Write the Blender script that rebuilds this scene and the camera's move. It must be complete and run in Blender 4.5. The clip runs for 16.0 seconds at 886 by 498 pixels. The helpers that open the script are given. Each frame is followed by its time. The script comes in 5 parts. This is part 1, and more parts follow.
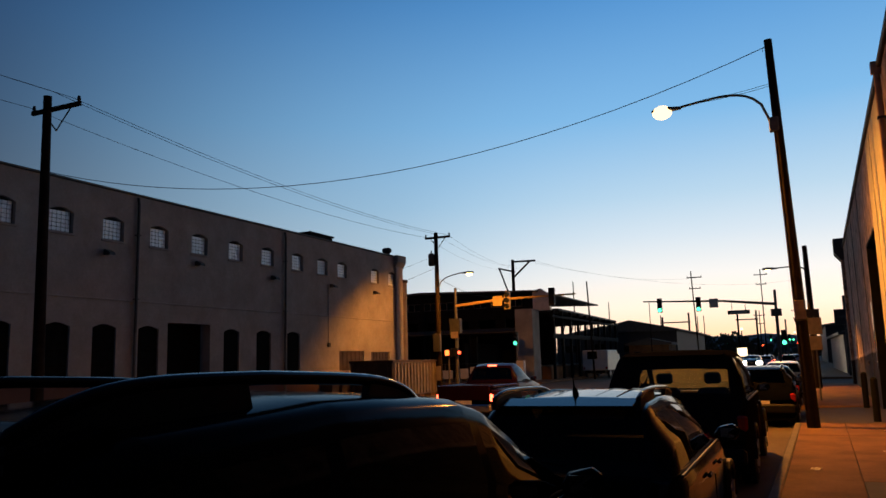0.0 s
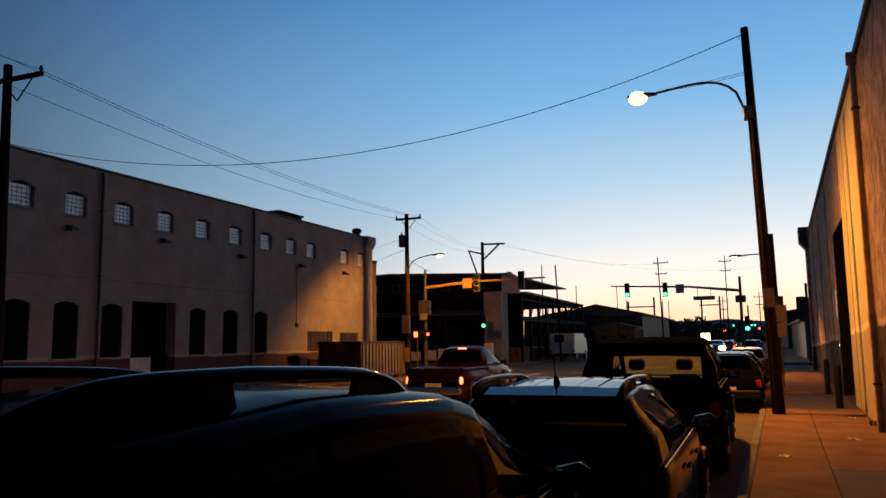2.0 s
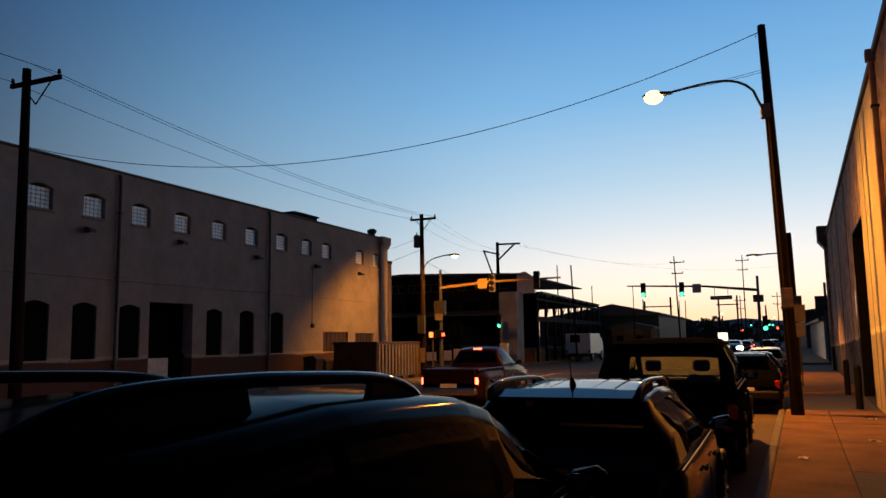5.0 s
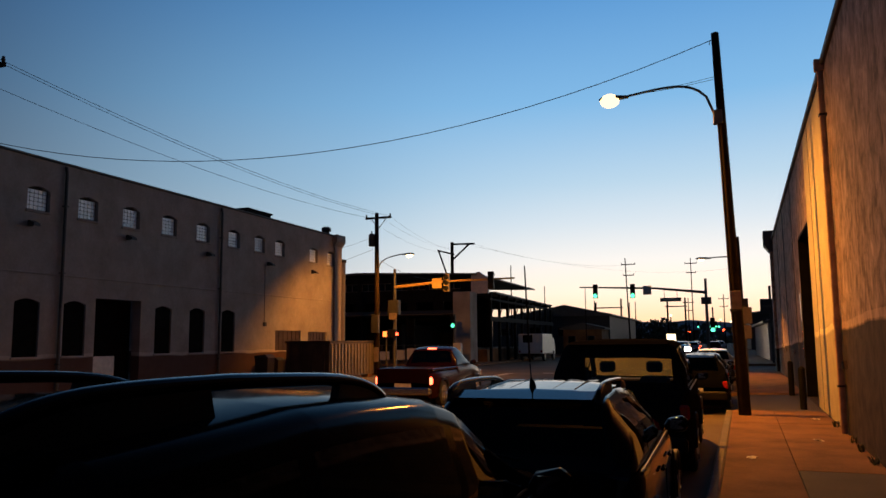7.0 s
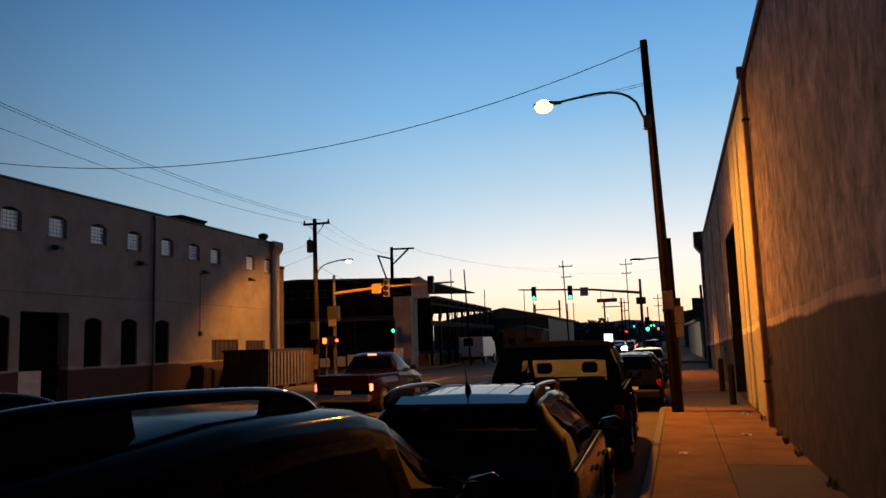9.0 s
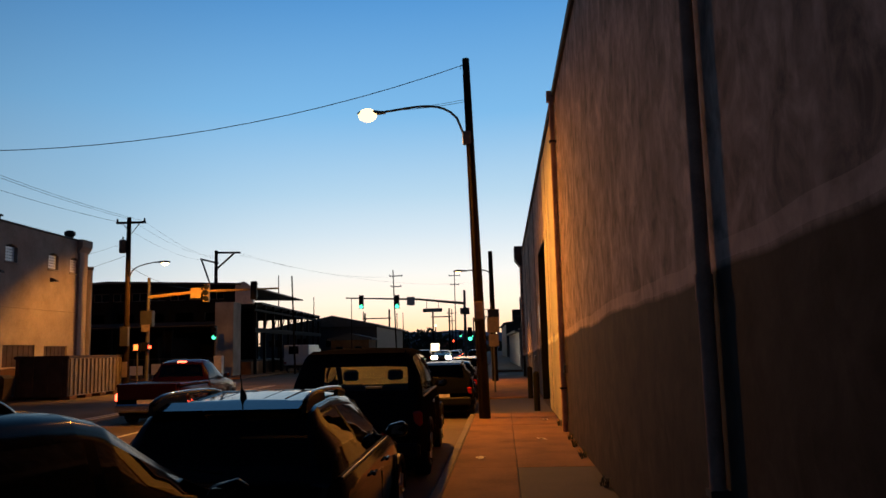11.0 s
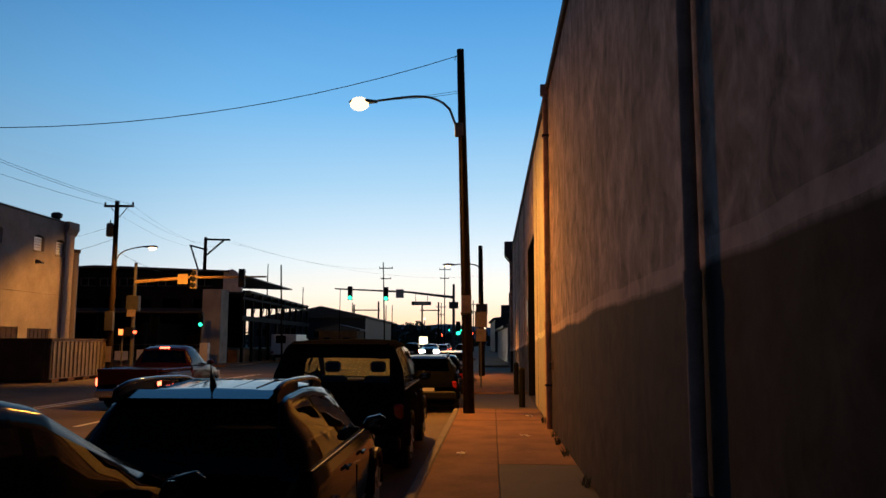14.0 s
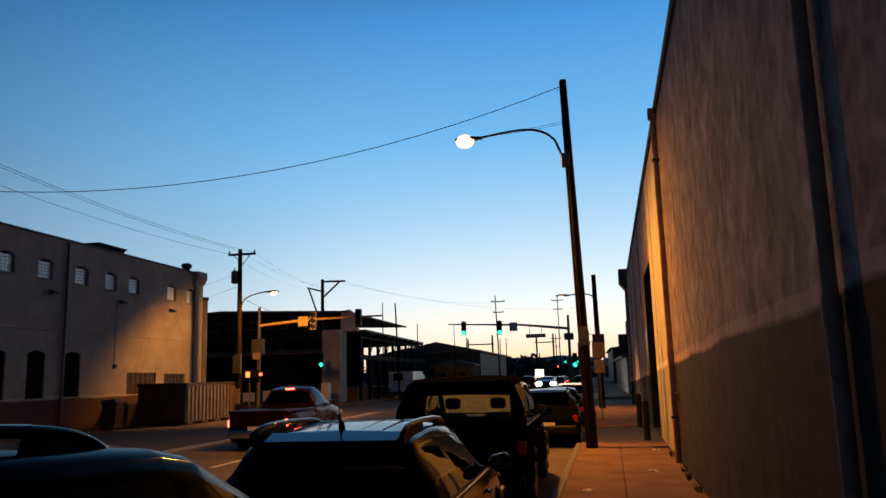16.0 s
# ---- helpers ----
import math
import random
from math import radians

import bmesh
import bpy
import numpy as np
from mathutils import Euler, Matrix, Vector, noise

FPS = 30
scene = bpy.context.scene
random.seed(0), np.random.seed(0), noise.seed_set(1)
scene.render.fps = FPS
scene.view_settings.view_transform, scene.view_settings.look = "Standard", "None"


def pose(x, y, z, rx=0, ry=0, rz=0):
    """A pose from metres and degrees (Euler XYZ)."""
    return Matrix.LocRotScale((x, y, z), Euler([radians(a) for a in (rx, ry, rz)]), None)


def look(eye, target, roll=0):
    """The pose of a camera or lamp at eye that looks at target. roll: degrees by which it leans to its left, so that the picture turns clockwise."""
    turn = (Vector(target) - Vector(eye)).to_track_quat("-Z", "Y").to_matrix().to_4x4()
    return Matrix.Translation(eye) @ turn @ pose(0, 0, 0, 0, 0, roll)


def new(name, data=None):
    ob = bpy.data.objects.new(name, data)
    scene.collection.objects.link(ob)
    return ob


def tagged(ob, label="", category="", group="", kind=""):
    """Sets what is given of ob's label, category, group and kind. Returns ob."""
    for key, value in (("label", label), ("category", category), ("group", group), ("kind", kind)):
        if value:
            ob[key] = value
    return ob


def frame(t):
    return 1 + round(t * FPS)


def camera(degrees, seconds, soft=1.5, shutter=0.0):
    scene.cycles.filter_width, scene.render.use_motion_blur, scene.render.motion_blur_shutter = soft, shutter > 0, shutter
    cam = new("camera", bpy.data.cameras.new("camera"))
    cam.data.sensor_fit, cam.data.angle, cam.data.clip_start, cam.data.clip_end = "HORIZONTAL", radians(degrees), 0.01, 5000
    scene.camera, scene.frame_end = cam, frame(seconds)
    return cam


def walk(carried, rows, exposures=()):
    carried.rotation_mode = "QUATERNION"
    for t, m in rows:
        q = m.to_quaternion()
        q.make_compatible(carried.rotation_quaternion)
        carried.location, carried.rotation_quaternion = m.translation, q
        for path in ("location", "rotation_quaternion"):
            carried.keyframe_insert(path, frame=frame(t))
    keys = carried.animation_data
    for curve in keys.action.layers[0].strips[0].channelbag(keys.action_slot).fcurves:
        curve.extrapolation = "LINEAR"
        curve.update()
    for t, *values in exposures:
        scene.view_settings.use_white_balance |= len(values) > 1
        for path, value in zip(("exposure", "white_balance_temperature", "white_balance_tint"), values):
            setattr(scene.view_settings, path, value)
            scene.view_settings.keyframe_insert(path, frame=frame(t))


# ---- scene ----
cam = camera(60.2, 16.0)
PATH = [
    (0, (0.529, -0.328, 1.85), (-0.287, 1.475, 2.141), -1.5),
    (0.5, (0.531, -0.299, 1.849), (-0.331, 1.487, 2.108), -2.2),
    (1, (0.46, -0.285, 1.871), (-0.243, 1.57, 2.125), -3.3),
    (1.5, (0.392, -0.24, 1.89), (-0.279, 1.625, 2.151), -1.3),
    (2, (0.37, -0.209, 1.897), (-0.374, 1.631, 2.138), -0.8),
    (2.5, (0.363, -0.199, 1.899), (-0.412, 1.627, 2.153), -1.3),
    (3, (0.352, -0.189, 1.902), (-0.428, 1.637, 2.148), -0.9),
    (3.5, (0.352, -0.189, 1.902), (-0.42, 1.64, 2.148), -0.9),
    (3.7, (0.373, -0.117, 1.883), (-0.41, 1.707, 2.123), -0.9),
    (6, (0.338, -0.252, 1.931), (-0.43, 1.578, 2.176), -0.7),
    (6.5, (0.297, -0.176, 1.923), (-0.416, 1.676, 2.167), -0.4),
    (7, (0.289, -0.158, 1.918), (-0.38, 1.712, 2.157), -0.5),
    (7.5, (0.294, -0.136, 1.922), (-0.327, 1.748, 2.176), -0.8),
    (8, (0.31, -0.101, 1.912), (-0.265, 1.797, 2.168), -1.0),
    (8.5, (0.306, -0.077, 1.917), (-0.236, 1.832, 2.164), -1.3),
    (9, (0.344, -0.173, 1.936), (-0.175, 1.743, 2.183), -1.9),
    (9.5, (0.382, -0.114, 1.924), (-0.043, 1.824, 2.18), -1.9),
    (10, (0.483, -0.083, 1.929), (0.286, 1.889, 2.197), -2.4),
    (10.2, (0.555, -0.106, 1.925), (0.397, 1.87, 2.19), -2.5),
    (12.3, (0.792, 0.003, 1.866), (0.747, 1.988, 2.106), -0.3),
    (12.5, (0.79, 0.074, 1.867), (0.698, 2.064, 2.051), -0.5),
    (13, (0.778, 0.172, 1.875), (0.731, 2.154, 2.134), -0.1),
    (13.5, (0.777, 0.156, 1.884), (0.731, 2.14, 2.131), 0.6),
    (14, (0.801, 0.107, 1.887), (0.73, 2.091, 2.128), 0.2),
    (14.5, (0.785, 0.115, 1.91), (0.579, 2.086, 2.18), -0.6),
    (15, (0.725, 0.263, 1.906), (0.445, 2.218, 2.219), -1.0),
    (15.5, (0.751, 0.142, 1.91), (0.43, 2.088, 2.243), -1.2),
    (16, (0.755, 0.076, 1.92), (0.402, 2.017, 2.25), -1.6),
]
walk(cam, [(t, look(eye, target, roll)) for t, eye, target, roll in PATH], [(0, 0, 6600, 13), (3, 0, 6700, 14), (9.3, 0, 6750, 14), (12.5, 0, 6120, 7), (16, 0, 5900, 6)])

# ---- light ----
world = bpy.data.worlds.new("dusk_sky")
scene.world = world
world.use_nodes = True
wn = world.node_tree.nodes
wl = world.node_tree.links
wbg = wn["Background"]
wtc, wsep = wn.new("ShaderNodeTexCoord"), wn.new("ShaderNodeSeparateXYZ")
wl.new(wtc.outputs["Generated"], wsep.inputs[0])


def sky_ramp(stops):
    r = wn.new("ShaderNodeValToRGB")
    e = r.color_ramp.elements
    while len(e) < len(stops):
        e.new(0.5)
    for k, (p, c) in zip(e, stops):
        k.position, k.color = p, (*c, 1)
    wl.new(wsep.outputs["Z"], r.inputs["Fac"])
    return r


# after sunset: the glow over the street's end, night rising behind; unseen sky overhead cut to near black to hold down
# ambient
west = sky_ramp([(0.0, (0.78, 0.63, 0.54)), (0.04, (0.80, 0.77, 0.73)), (0.085, (0.68, 0.77, 0.81)), (0.14, (0.50, 0.69, 0.82)), (0.20, (0.36, 0.61, 0.83)), (0.30, (0.215, 0.505, 0.83)), (0.44, (0.09, 0.32, 0.69)), (0.53, (0.04, 0.14, 0.32)), (0.66, (0.010, 0.036, 0.09)), (1.0, (0.004, 0.012, 0.032))])
east = sky_ramp([(0.0, (0.05, 0.042, 0.046)), (0.15, (0.038, 0.045, 0.062)), (0.4, (0.019, 0.05, 0.12)), (0.65, (0.007, 0.02, 0.05)), (1.0, (0.004, 0.012, 0.032))])
glowing = sky_ramp([(0.0, (1.3, 0.70, 0.32)), (0.03, (1.3, 0.87, 0.54)), (0.06, (1.2, 1.0, 0.78)), (0.10, (0.98, 0.97, 0.92)), (0.15, (0.71, 0.83, 0.91)), (0.20, (0.50, 0.71, 0.87)), (0.30, (0.215, 0.505, 0.83)), (0.44, (0.09, 0.32, 0.69)), (0.53, (0.04, 0.14, 0.32)), (0.66, (0.010, 0.036, 0.09)), (1.0, (0.004, 0.012, 0.032))])
wdot = wn.new("ShaderNodeVectorMath")
wdot.operation = "DOT_PRODUCT"
wl.new(wtc.outputs["Generated"], wdot.inputs[0])
wdot.inputs[1].default_value = (0.1, 0.995, 0)
wmap = wn.new("ShaderNodeMapRange")
wmap.interpolation_type = "SMOOTHSTEP"
wmap.inputs["From Min"].default_value, wmap.inputs["From Max"].default_value = 0.3, 1.0
wl.new(wdot.outputs["Value"], wmap.inputs["Value"])
wmix = wn.new("ShaderNodeMix")
wmix.data_type = "RGBA"
wl.new(wmap.outputs["Result"], wmix.inputs["Factor"])
wl.new(east.outputs["Color"], wmix.inputs[6]), wl.new(west.outputs["Color"], wmix.inputs[7])
wnear = wn.new("ShaderNodeMapRange")
wnear.interpolation_type = "SMOOTHSTEP"
wnear.inputs["From Min"].default_value, wnear.inputs["From Max"].default_value = 0.8, 1.0
wl.new(wdot.outputs["Value"], wnear.inputs["Value"])
wmix2 = wn.new("ShaderNodeMix")
wmix2.data_type = "RGBA"
wl.new(wnear.outputs["Result"], wmix2.inputs["Factor"])
wl.new(wmix.outputs[2], wmix2.inputs[6]), wl.new(glowing.outputs["Color"], wmix2.inputs[7])
wl.new(wmix2.outputs[2], wbg.inputs["Color"])
wbg.inputs["Strength"].default_value = 1.0

SODIUM = (1.0, 0.37, 0.045)


def lamp(name, kind, place, energy, colour, size=0.12, target=None, spot=120, blend=0.5):
    data = bpy.data.lights.new(name, kind)
    data.energy, data.color, data.shadow_soft_size = energy, colour, size
    if kind == "SPOT":
        data.spot_size, data.spot_blend = radians(spot), blend
    ob = new(name, data)
    ob.matrix_world = look(place, target) if target else Matrix.Translation(place)
    return tagged(ob, "sodium street light glow", "light", kind="structure")


lamp("street_light_near", "SPOT", (-2.06, 19.2, 7.62), 5600, SODIUM, 0.15, (-1.6, 19.2, 0), 177, 0.95)
lamp("street_light_far", "SPOT", (-15.15, 37.72, 6.4), 2800, SODIUM, 0.12, (-17.8, 40.6, 0), 148, 0.45)
lamp("street_light_corner", "SPOT", (-0.2, 40.0, 5.55), 2600, SODIUM, 0.12, (-0.2, 38.5, 0), 105, 0.5)


# ---- materials ----
def mat(name, colour, rough=0.7, metal=0.0, vary=0.25, scale=3.0, bump=0.15, fine=60.0, spec=0.5, coat=0.0, island=0.0):
    """A surface with blotches at one scale, grain at another, and relief."""
    m = bpy.data.materials.new(name)
    m.use_nodes = True
    n, l = m.node_tree.nodes, m.node_tree.links
    b = n["Principled BSDF"]
    b.inputs["Roughness"].default_value, b.inputs["Metallic"].default_value = rough, metal
    b.inputs["Specular IOR Level"].default_value = spec
    b.inputs["Coat Weight"].default_value = coat
    b.inputs["Coat Roughness"].default_value = 0.05
    tc = n.new("ShaderNodeTexCoord")
    big, small = n.new("ShaderNodeTexNoise"), n.new("ShaderNodeTexNoise")
    for node, s, d in ((big, scale, 6.0), (small, fine, 3.0)):
        node.inputs["Scale"].default_value, node.inputs["Detail"].default_value = s, d
        l.new(tc.outputs["Object"], node.inputs["Vector"])
    mix = n.new("ShaderNodeMath")
    mix.operation = "MULTIPLY_ADD"
    l.new(small.outputs["Fac"], mix.inputs[0])
    mix.inputs[1].default_value = 0.35
    l.new(big.outputs["Fac"], mix.inputs[2])
    ramp = n.new("ShaderNodeValToRGB")
    ramp.color_ramp.elements[0].position, ramp.color_ramp.elements[1].position = 0.4, 0.95
    ramp.color_ramp.elements[0].color = (*[c * (1 - vary) for c in colour], 1)
    ramp.color_ramp.elements[1].color = (*[min(1, c * (1 + vary)) for c in colour], 1)
    l.new(mix.outputs[0], ramp.inputs["Fac"])
    out = ramp.outputs["Color"]
    if island:
        info, hsv = n.new("ShaderNodeObjectInfo"), n.new("ShaderNodeHueSaturation")
        mr = n.new("ShaderNodeMapRange")
        mr.inputs["To Min"].default_value, mr.inputs["To Max"].default_value = 1 - island, 1 + island
        l.new(info.outputs["Random"], mr.inputs["Value"])
        l.new(mr.outputs["Result"], hsv.inputs["Value"])
        l.new(out, hsv.inputs["Color"])
        out = hsv.outputs["Color"]
    l.new(out, b.inputs["Base Color"])
    if bump:
        bp = n.new("ShaderNodeBump")
        bp.inputs["Strength"].default_value, bp.inputs["Distance"].default_value = bump, 0.02
        l.new(mix.outputs[0], bp.inputs["Height"])
        l.new(bp.outputs["Normal"], b.inputs["Normal"])
    return m


def glow(name, colour, strength):
    m = bpy.data.materials.new(name)
    m.use_nodes = True
    b = m.node_tree.nodes["Principled BSDF"]
    b.inputs["Base Color"].default_value = (*[c * 0.5 for c in colour], 1)
    b.inputs["Emission Color"].default_value = (*colour, 1)
    b.inputs["Emission Strength"].default_value = strength
    return m


def glass(name, tint, rough=0.02, ior=1.45):
    m = bpy.data.materials.new(name)
    m.use_nodes = True
    n, l = m.node_tree.nodes, m.node_tree.links
    n.remove(n["Principled BSDF"])
    t, g, f, x = n.new("ShaderNodeBsdfTransparent"), n.new("ShaderNodeBsdfGlossy"), n.new("ShaderNodeFresnel"), n.new("ShaderNodeMixShader")
    t.inputs["Color"].default_value = (*tint, 1)
    g.inputs["Roughness"].default_value = rough
    f.inputs["IOR"].default_value = ior
    l.new(f.outputs[0], x.inputs[0]), l.new(t.outputs[0], x.inputs[1]), l.new(g.outputs[0], x.inputs[2])
    l.new(x.outputs[0], n["Material Output"].inputs["Surface"])
    return m


def dusty_glass(name, dust):
    """Clear glass with a film of dust that scatters the light falling on it."""
    m = glass(name, (0.75, 0.8, 0.76))
    n, l = m.node_tree.nodes, m.node_tree.links
    out = n["Material Output"]
    clean = out.inputs["Surface"].links[0].from_socket
    d, x, ns, mr = n.new("ShaderNodeBsdfTranslucent"), n.new("ShaderNodeMixShader"), n.new("ShaderNodeTexNoise"), n.new("ShaderNodeMapRange")
    d.inputs["Color"].default_value = (0.75, 0.8, 0.62, 1)
    ns.inputs["Scale"].default_value, ns.inputs["Detail"].default_value = 3.0, 6.0
    mr.inputs["To Min"].default_value, mr.inputs["To Max"].default_value = dust * 0.5, dust * 1.4
    l.new(ns.outputs["Fac"], mr.inputs["Value"]), l.new(mr.outputs["Result"], x.inputs[0])
    l.new(clean, x.inputs[1]), l.new(d.outputs[0], x.inputs[2])
    l.new(x.outputs[0], out.inputs["Surface"])
    return m


def stucco(name, upper, lower, edge, streak=0.5, courses=False, vary=0.4, slope=0.0, flecks=0.0):
    """Painted render, with a darker coat of paint up to an uneven line and rain streaks."""
    m = mat(name, upper, 0.9, 0, vary, 0.9, 0.4, 9.0, spec=0.2)
    n, l = m.node_tree.nodes, m.node_tree.links
    b = n["Principled BSDF"]
    old = b.inputs["Base Color"].links[0].from_socket
    tc, sep = n.new("ShaderNodeTexCoord"), n.new("ShaderNodeSeparateXYZ")
    l.new(tc.outputs["Object"], sep.inputs[0])
    ns = n.new("ShaderNodeTexNoise")
    ns.inputs["Scale"].default_value, ns.inputs["Detail"].default_value = 0.6, 1.0
    l.new(tc.outputs["Object"], ns.inputs["Vector"])
    add = n.new("ShaderNodeMath")
    add.operation = "MULTIPLY_ADD"
    l.new(ns.outputs["Fac"], add.inputs[0])
    add.inputs[1].default_value = 0.2
    l.new(sep.outputs["Z"], add.inputs[2])
    tilt = n.new("ShaderNodeMath")
    tilt.operation = "MULTIPLY_ADD"
    l.new(sep.outputs["Y"], tilt.inputs[0])
    tilt.inputs[1].default_value = slope
    l.new(add.outputs[0], tilt.inputs[2])
    add = tilt
    mr = n.new("ShaderNodeMapRange")
    mr.inputs["From Min"].default_value, mr.inputs["From Max"].default_value = edge + 0.08, edge + 0.12
    l.new(add.outputs[0], mr.inputs["Value"])
    mp = n.new("ShaderNodeMapping")
    mp.inputs["Scale"].default_value = (1.0, 1.0, 0.85)
    l.new(tc.outputs["Object"], mp.inputs["Vector"])
    st = n.new("ShaderNodeTexNoise")
    st.inputs["Scale"].default_value, st.inputs["Detail"].default_value = 2.8, 10.0
    st.inputs["Roughness"].default_value, st.inputs["Distortion"].default_value = 0.66, 0.5
    l.new(mp.outputs[0], st.inputs["Vector"])
    sr = n.new("ShaderNodeMapRange")
    sr.inputs["From Min"].default_value, sr.inputs["From Max"].default_value = 0.35, 0.7
    sr.inputs["To Min"].default_value, sr.inputs["To Max"].default_value = 1 - streak, 1 + streak
    l.new(st.outputs["Fac"], sr.inputs["Value"])
    hs = n.new("ShaderNodeHueSaturation")
    l.new(old, hs.inputs["Color"]), l.new(sr.outputs["Result"], hs.inputs["Value"])
    mx = n.new("ShaderNodeMix")
    mx.data_type = "RGBA"
    l.new(mr.outputs["Result"], mx.inputs["Factor"])
    mx.inputs[6].default_value = (*lower, 1)
    l.new(hs.outputs["Color"], mx.inputs[7])
    lo = n.new("ShaderNodeHueSaturation")
    lo.inputs["Color"].default_value = (*lower, 1)
    l.new(sr.outputs["Result"], lo.inputs["Value"])
    l.new(lo.outputs["Color"], mx.inputs[6])
    strip, half, pale = n.new("ShaderNodeMath"), n.new("ShaderNodeMath"), n.new("ShaderNodeMix")
    strip.operation, half.operation, pale.data_type = "COMPARE", "MULTIPLY", "RGBA"
    l.new(add.outputs[0], strip.inputs[0])
    strip.inputs[1].default_value, strip.inputs[2].default_value = edge + 0.19, 0.06
    l.new(strip.outputs[0], half.inputs[0]), l.new(st.outputs["Fac"], half.inputs[1])
    l.new(half.outputs[0], pale.inputs["Factor"])
    l.new(mx.outputs[2], pale.inputs[6])
    pale.inputs[7].default_value = (*[min(0.8, c * 1.7) for c in upper], 1)
    l.new(pale.outputs[2], b.inputs["Base Color"])
    if flecks:
        fm, fn, fr, fx = n.new("ShaderNodeMapping"), n.new("ShaderNodeTexNoise"), n.new("ShaderNodeMapRange"), n.new("ShaderNodeMix")
        fm.inputs["Scale"].default_value = (1.0, 1.0, 0.4)
        l.new(tc.outputs["Object"], fm.inputs["Vector"]), l.new(fm.outputs[0], fn.inputs["Vector"])
        fn.inputs["Scale"].default_value, fn.inputs["Detail"].default_value, fn.inputs["Roughness"].default_value = 4.5, 4.0, 0.55
        fr.inputs["From Min"].default_value, fr.inputs["From Max"].default_value = 0.55, 0.72
        fr.inputs["To Min"].default_value, fr.inputs["To Max"].default_value = 0.0, flecks
        l.new(fn.outputs["Fac"], fr.inputs["Value"]), l.new(fr.outputs["Result"], fx.inputs["Factor"])
        fx.data_type = "RGBA"
        l.new(pale.outputs[2], fx.inputs[6])
        fx.inputs[7].default_value = (*[min(0.8, c * 1.8) for c in upper], 1)
        both = n.new("ShaderNodeMix")
        both.data_type = "RGBA"
        l.new(mr.outputs["Result"], both.inputs["Factor"])
        l.new(pale.outputs[2], both.inputs[6]), l.new(fx.outputs[2], both.inputs[7])
        l.new(both.outputs[2], b.inputs["Base Color"])
    if courses:
        cm = n.new("ShaderNodeCombineXYZ")
        l.new(sep.outputs["Y"], cm.inputs[0]), l.new(sep.outputs["Z"], cm.inputs[1])
        bt = n.new("ShaderNodeTexBrick")
        bt.inputs["Scale"].default_value, bt.inputs["Mortar Size"].default_value = 1.0, 0.008
        bt.inputs["Brick Width"].default_value, bt.inputs["Row Height"].default_value = 0.22, 0.076
        l.new(cm.outputs[0], bt.inputs["Vector"])
        bb2 = n.new("ShaderNodeBump")
        bb2.inputs["Strength"].default_value, bb2.inputs["Distance"].default_value, bb2.invert = 0.5, 0.008, True
        l.new(bt.outputs["Fac"], bb2.inputs["Height"])
        l.new(b.inputs["Normal"].links[0].from_socket, bb2.inputs["Normal"])
        l.new(bb2.outputs["Normal"], b.inputs["Normal"])
    return m


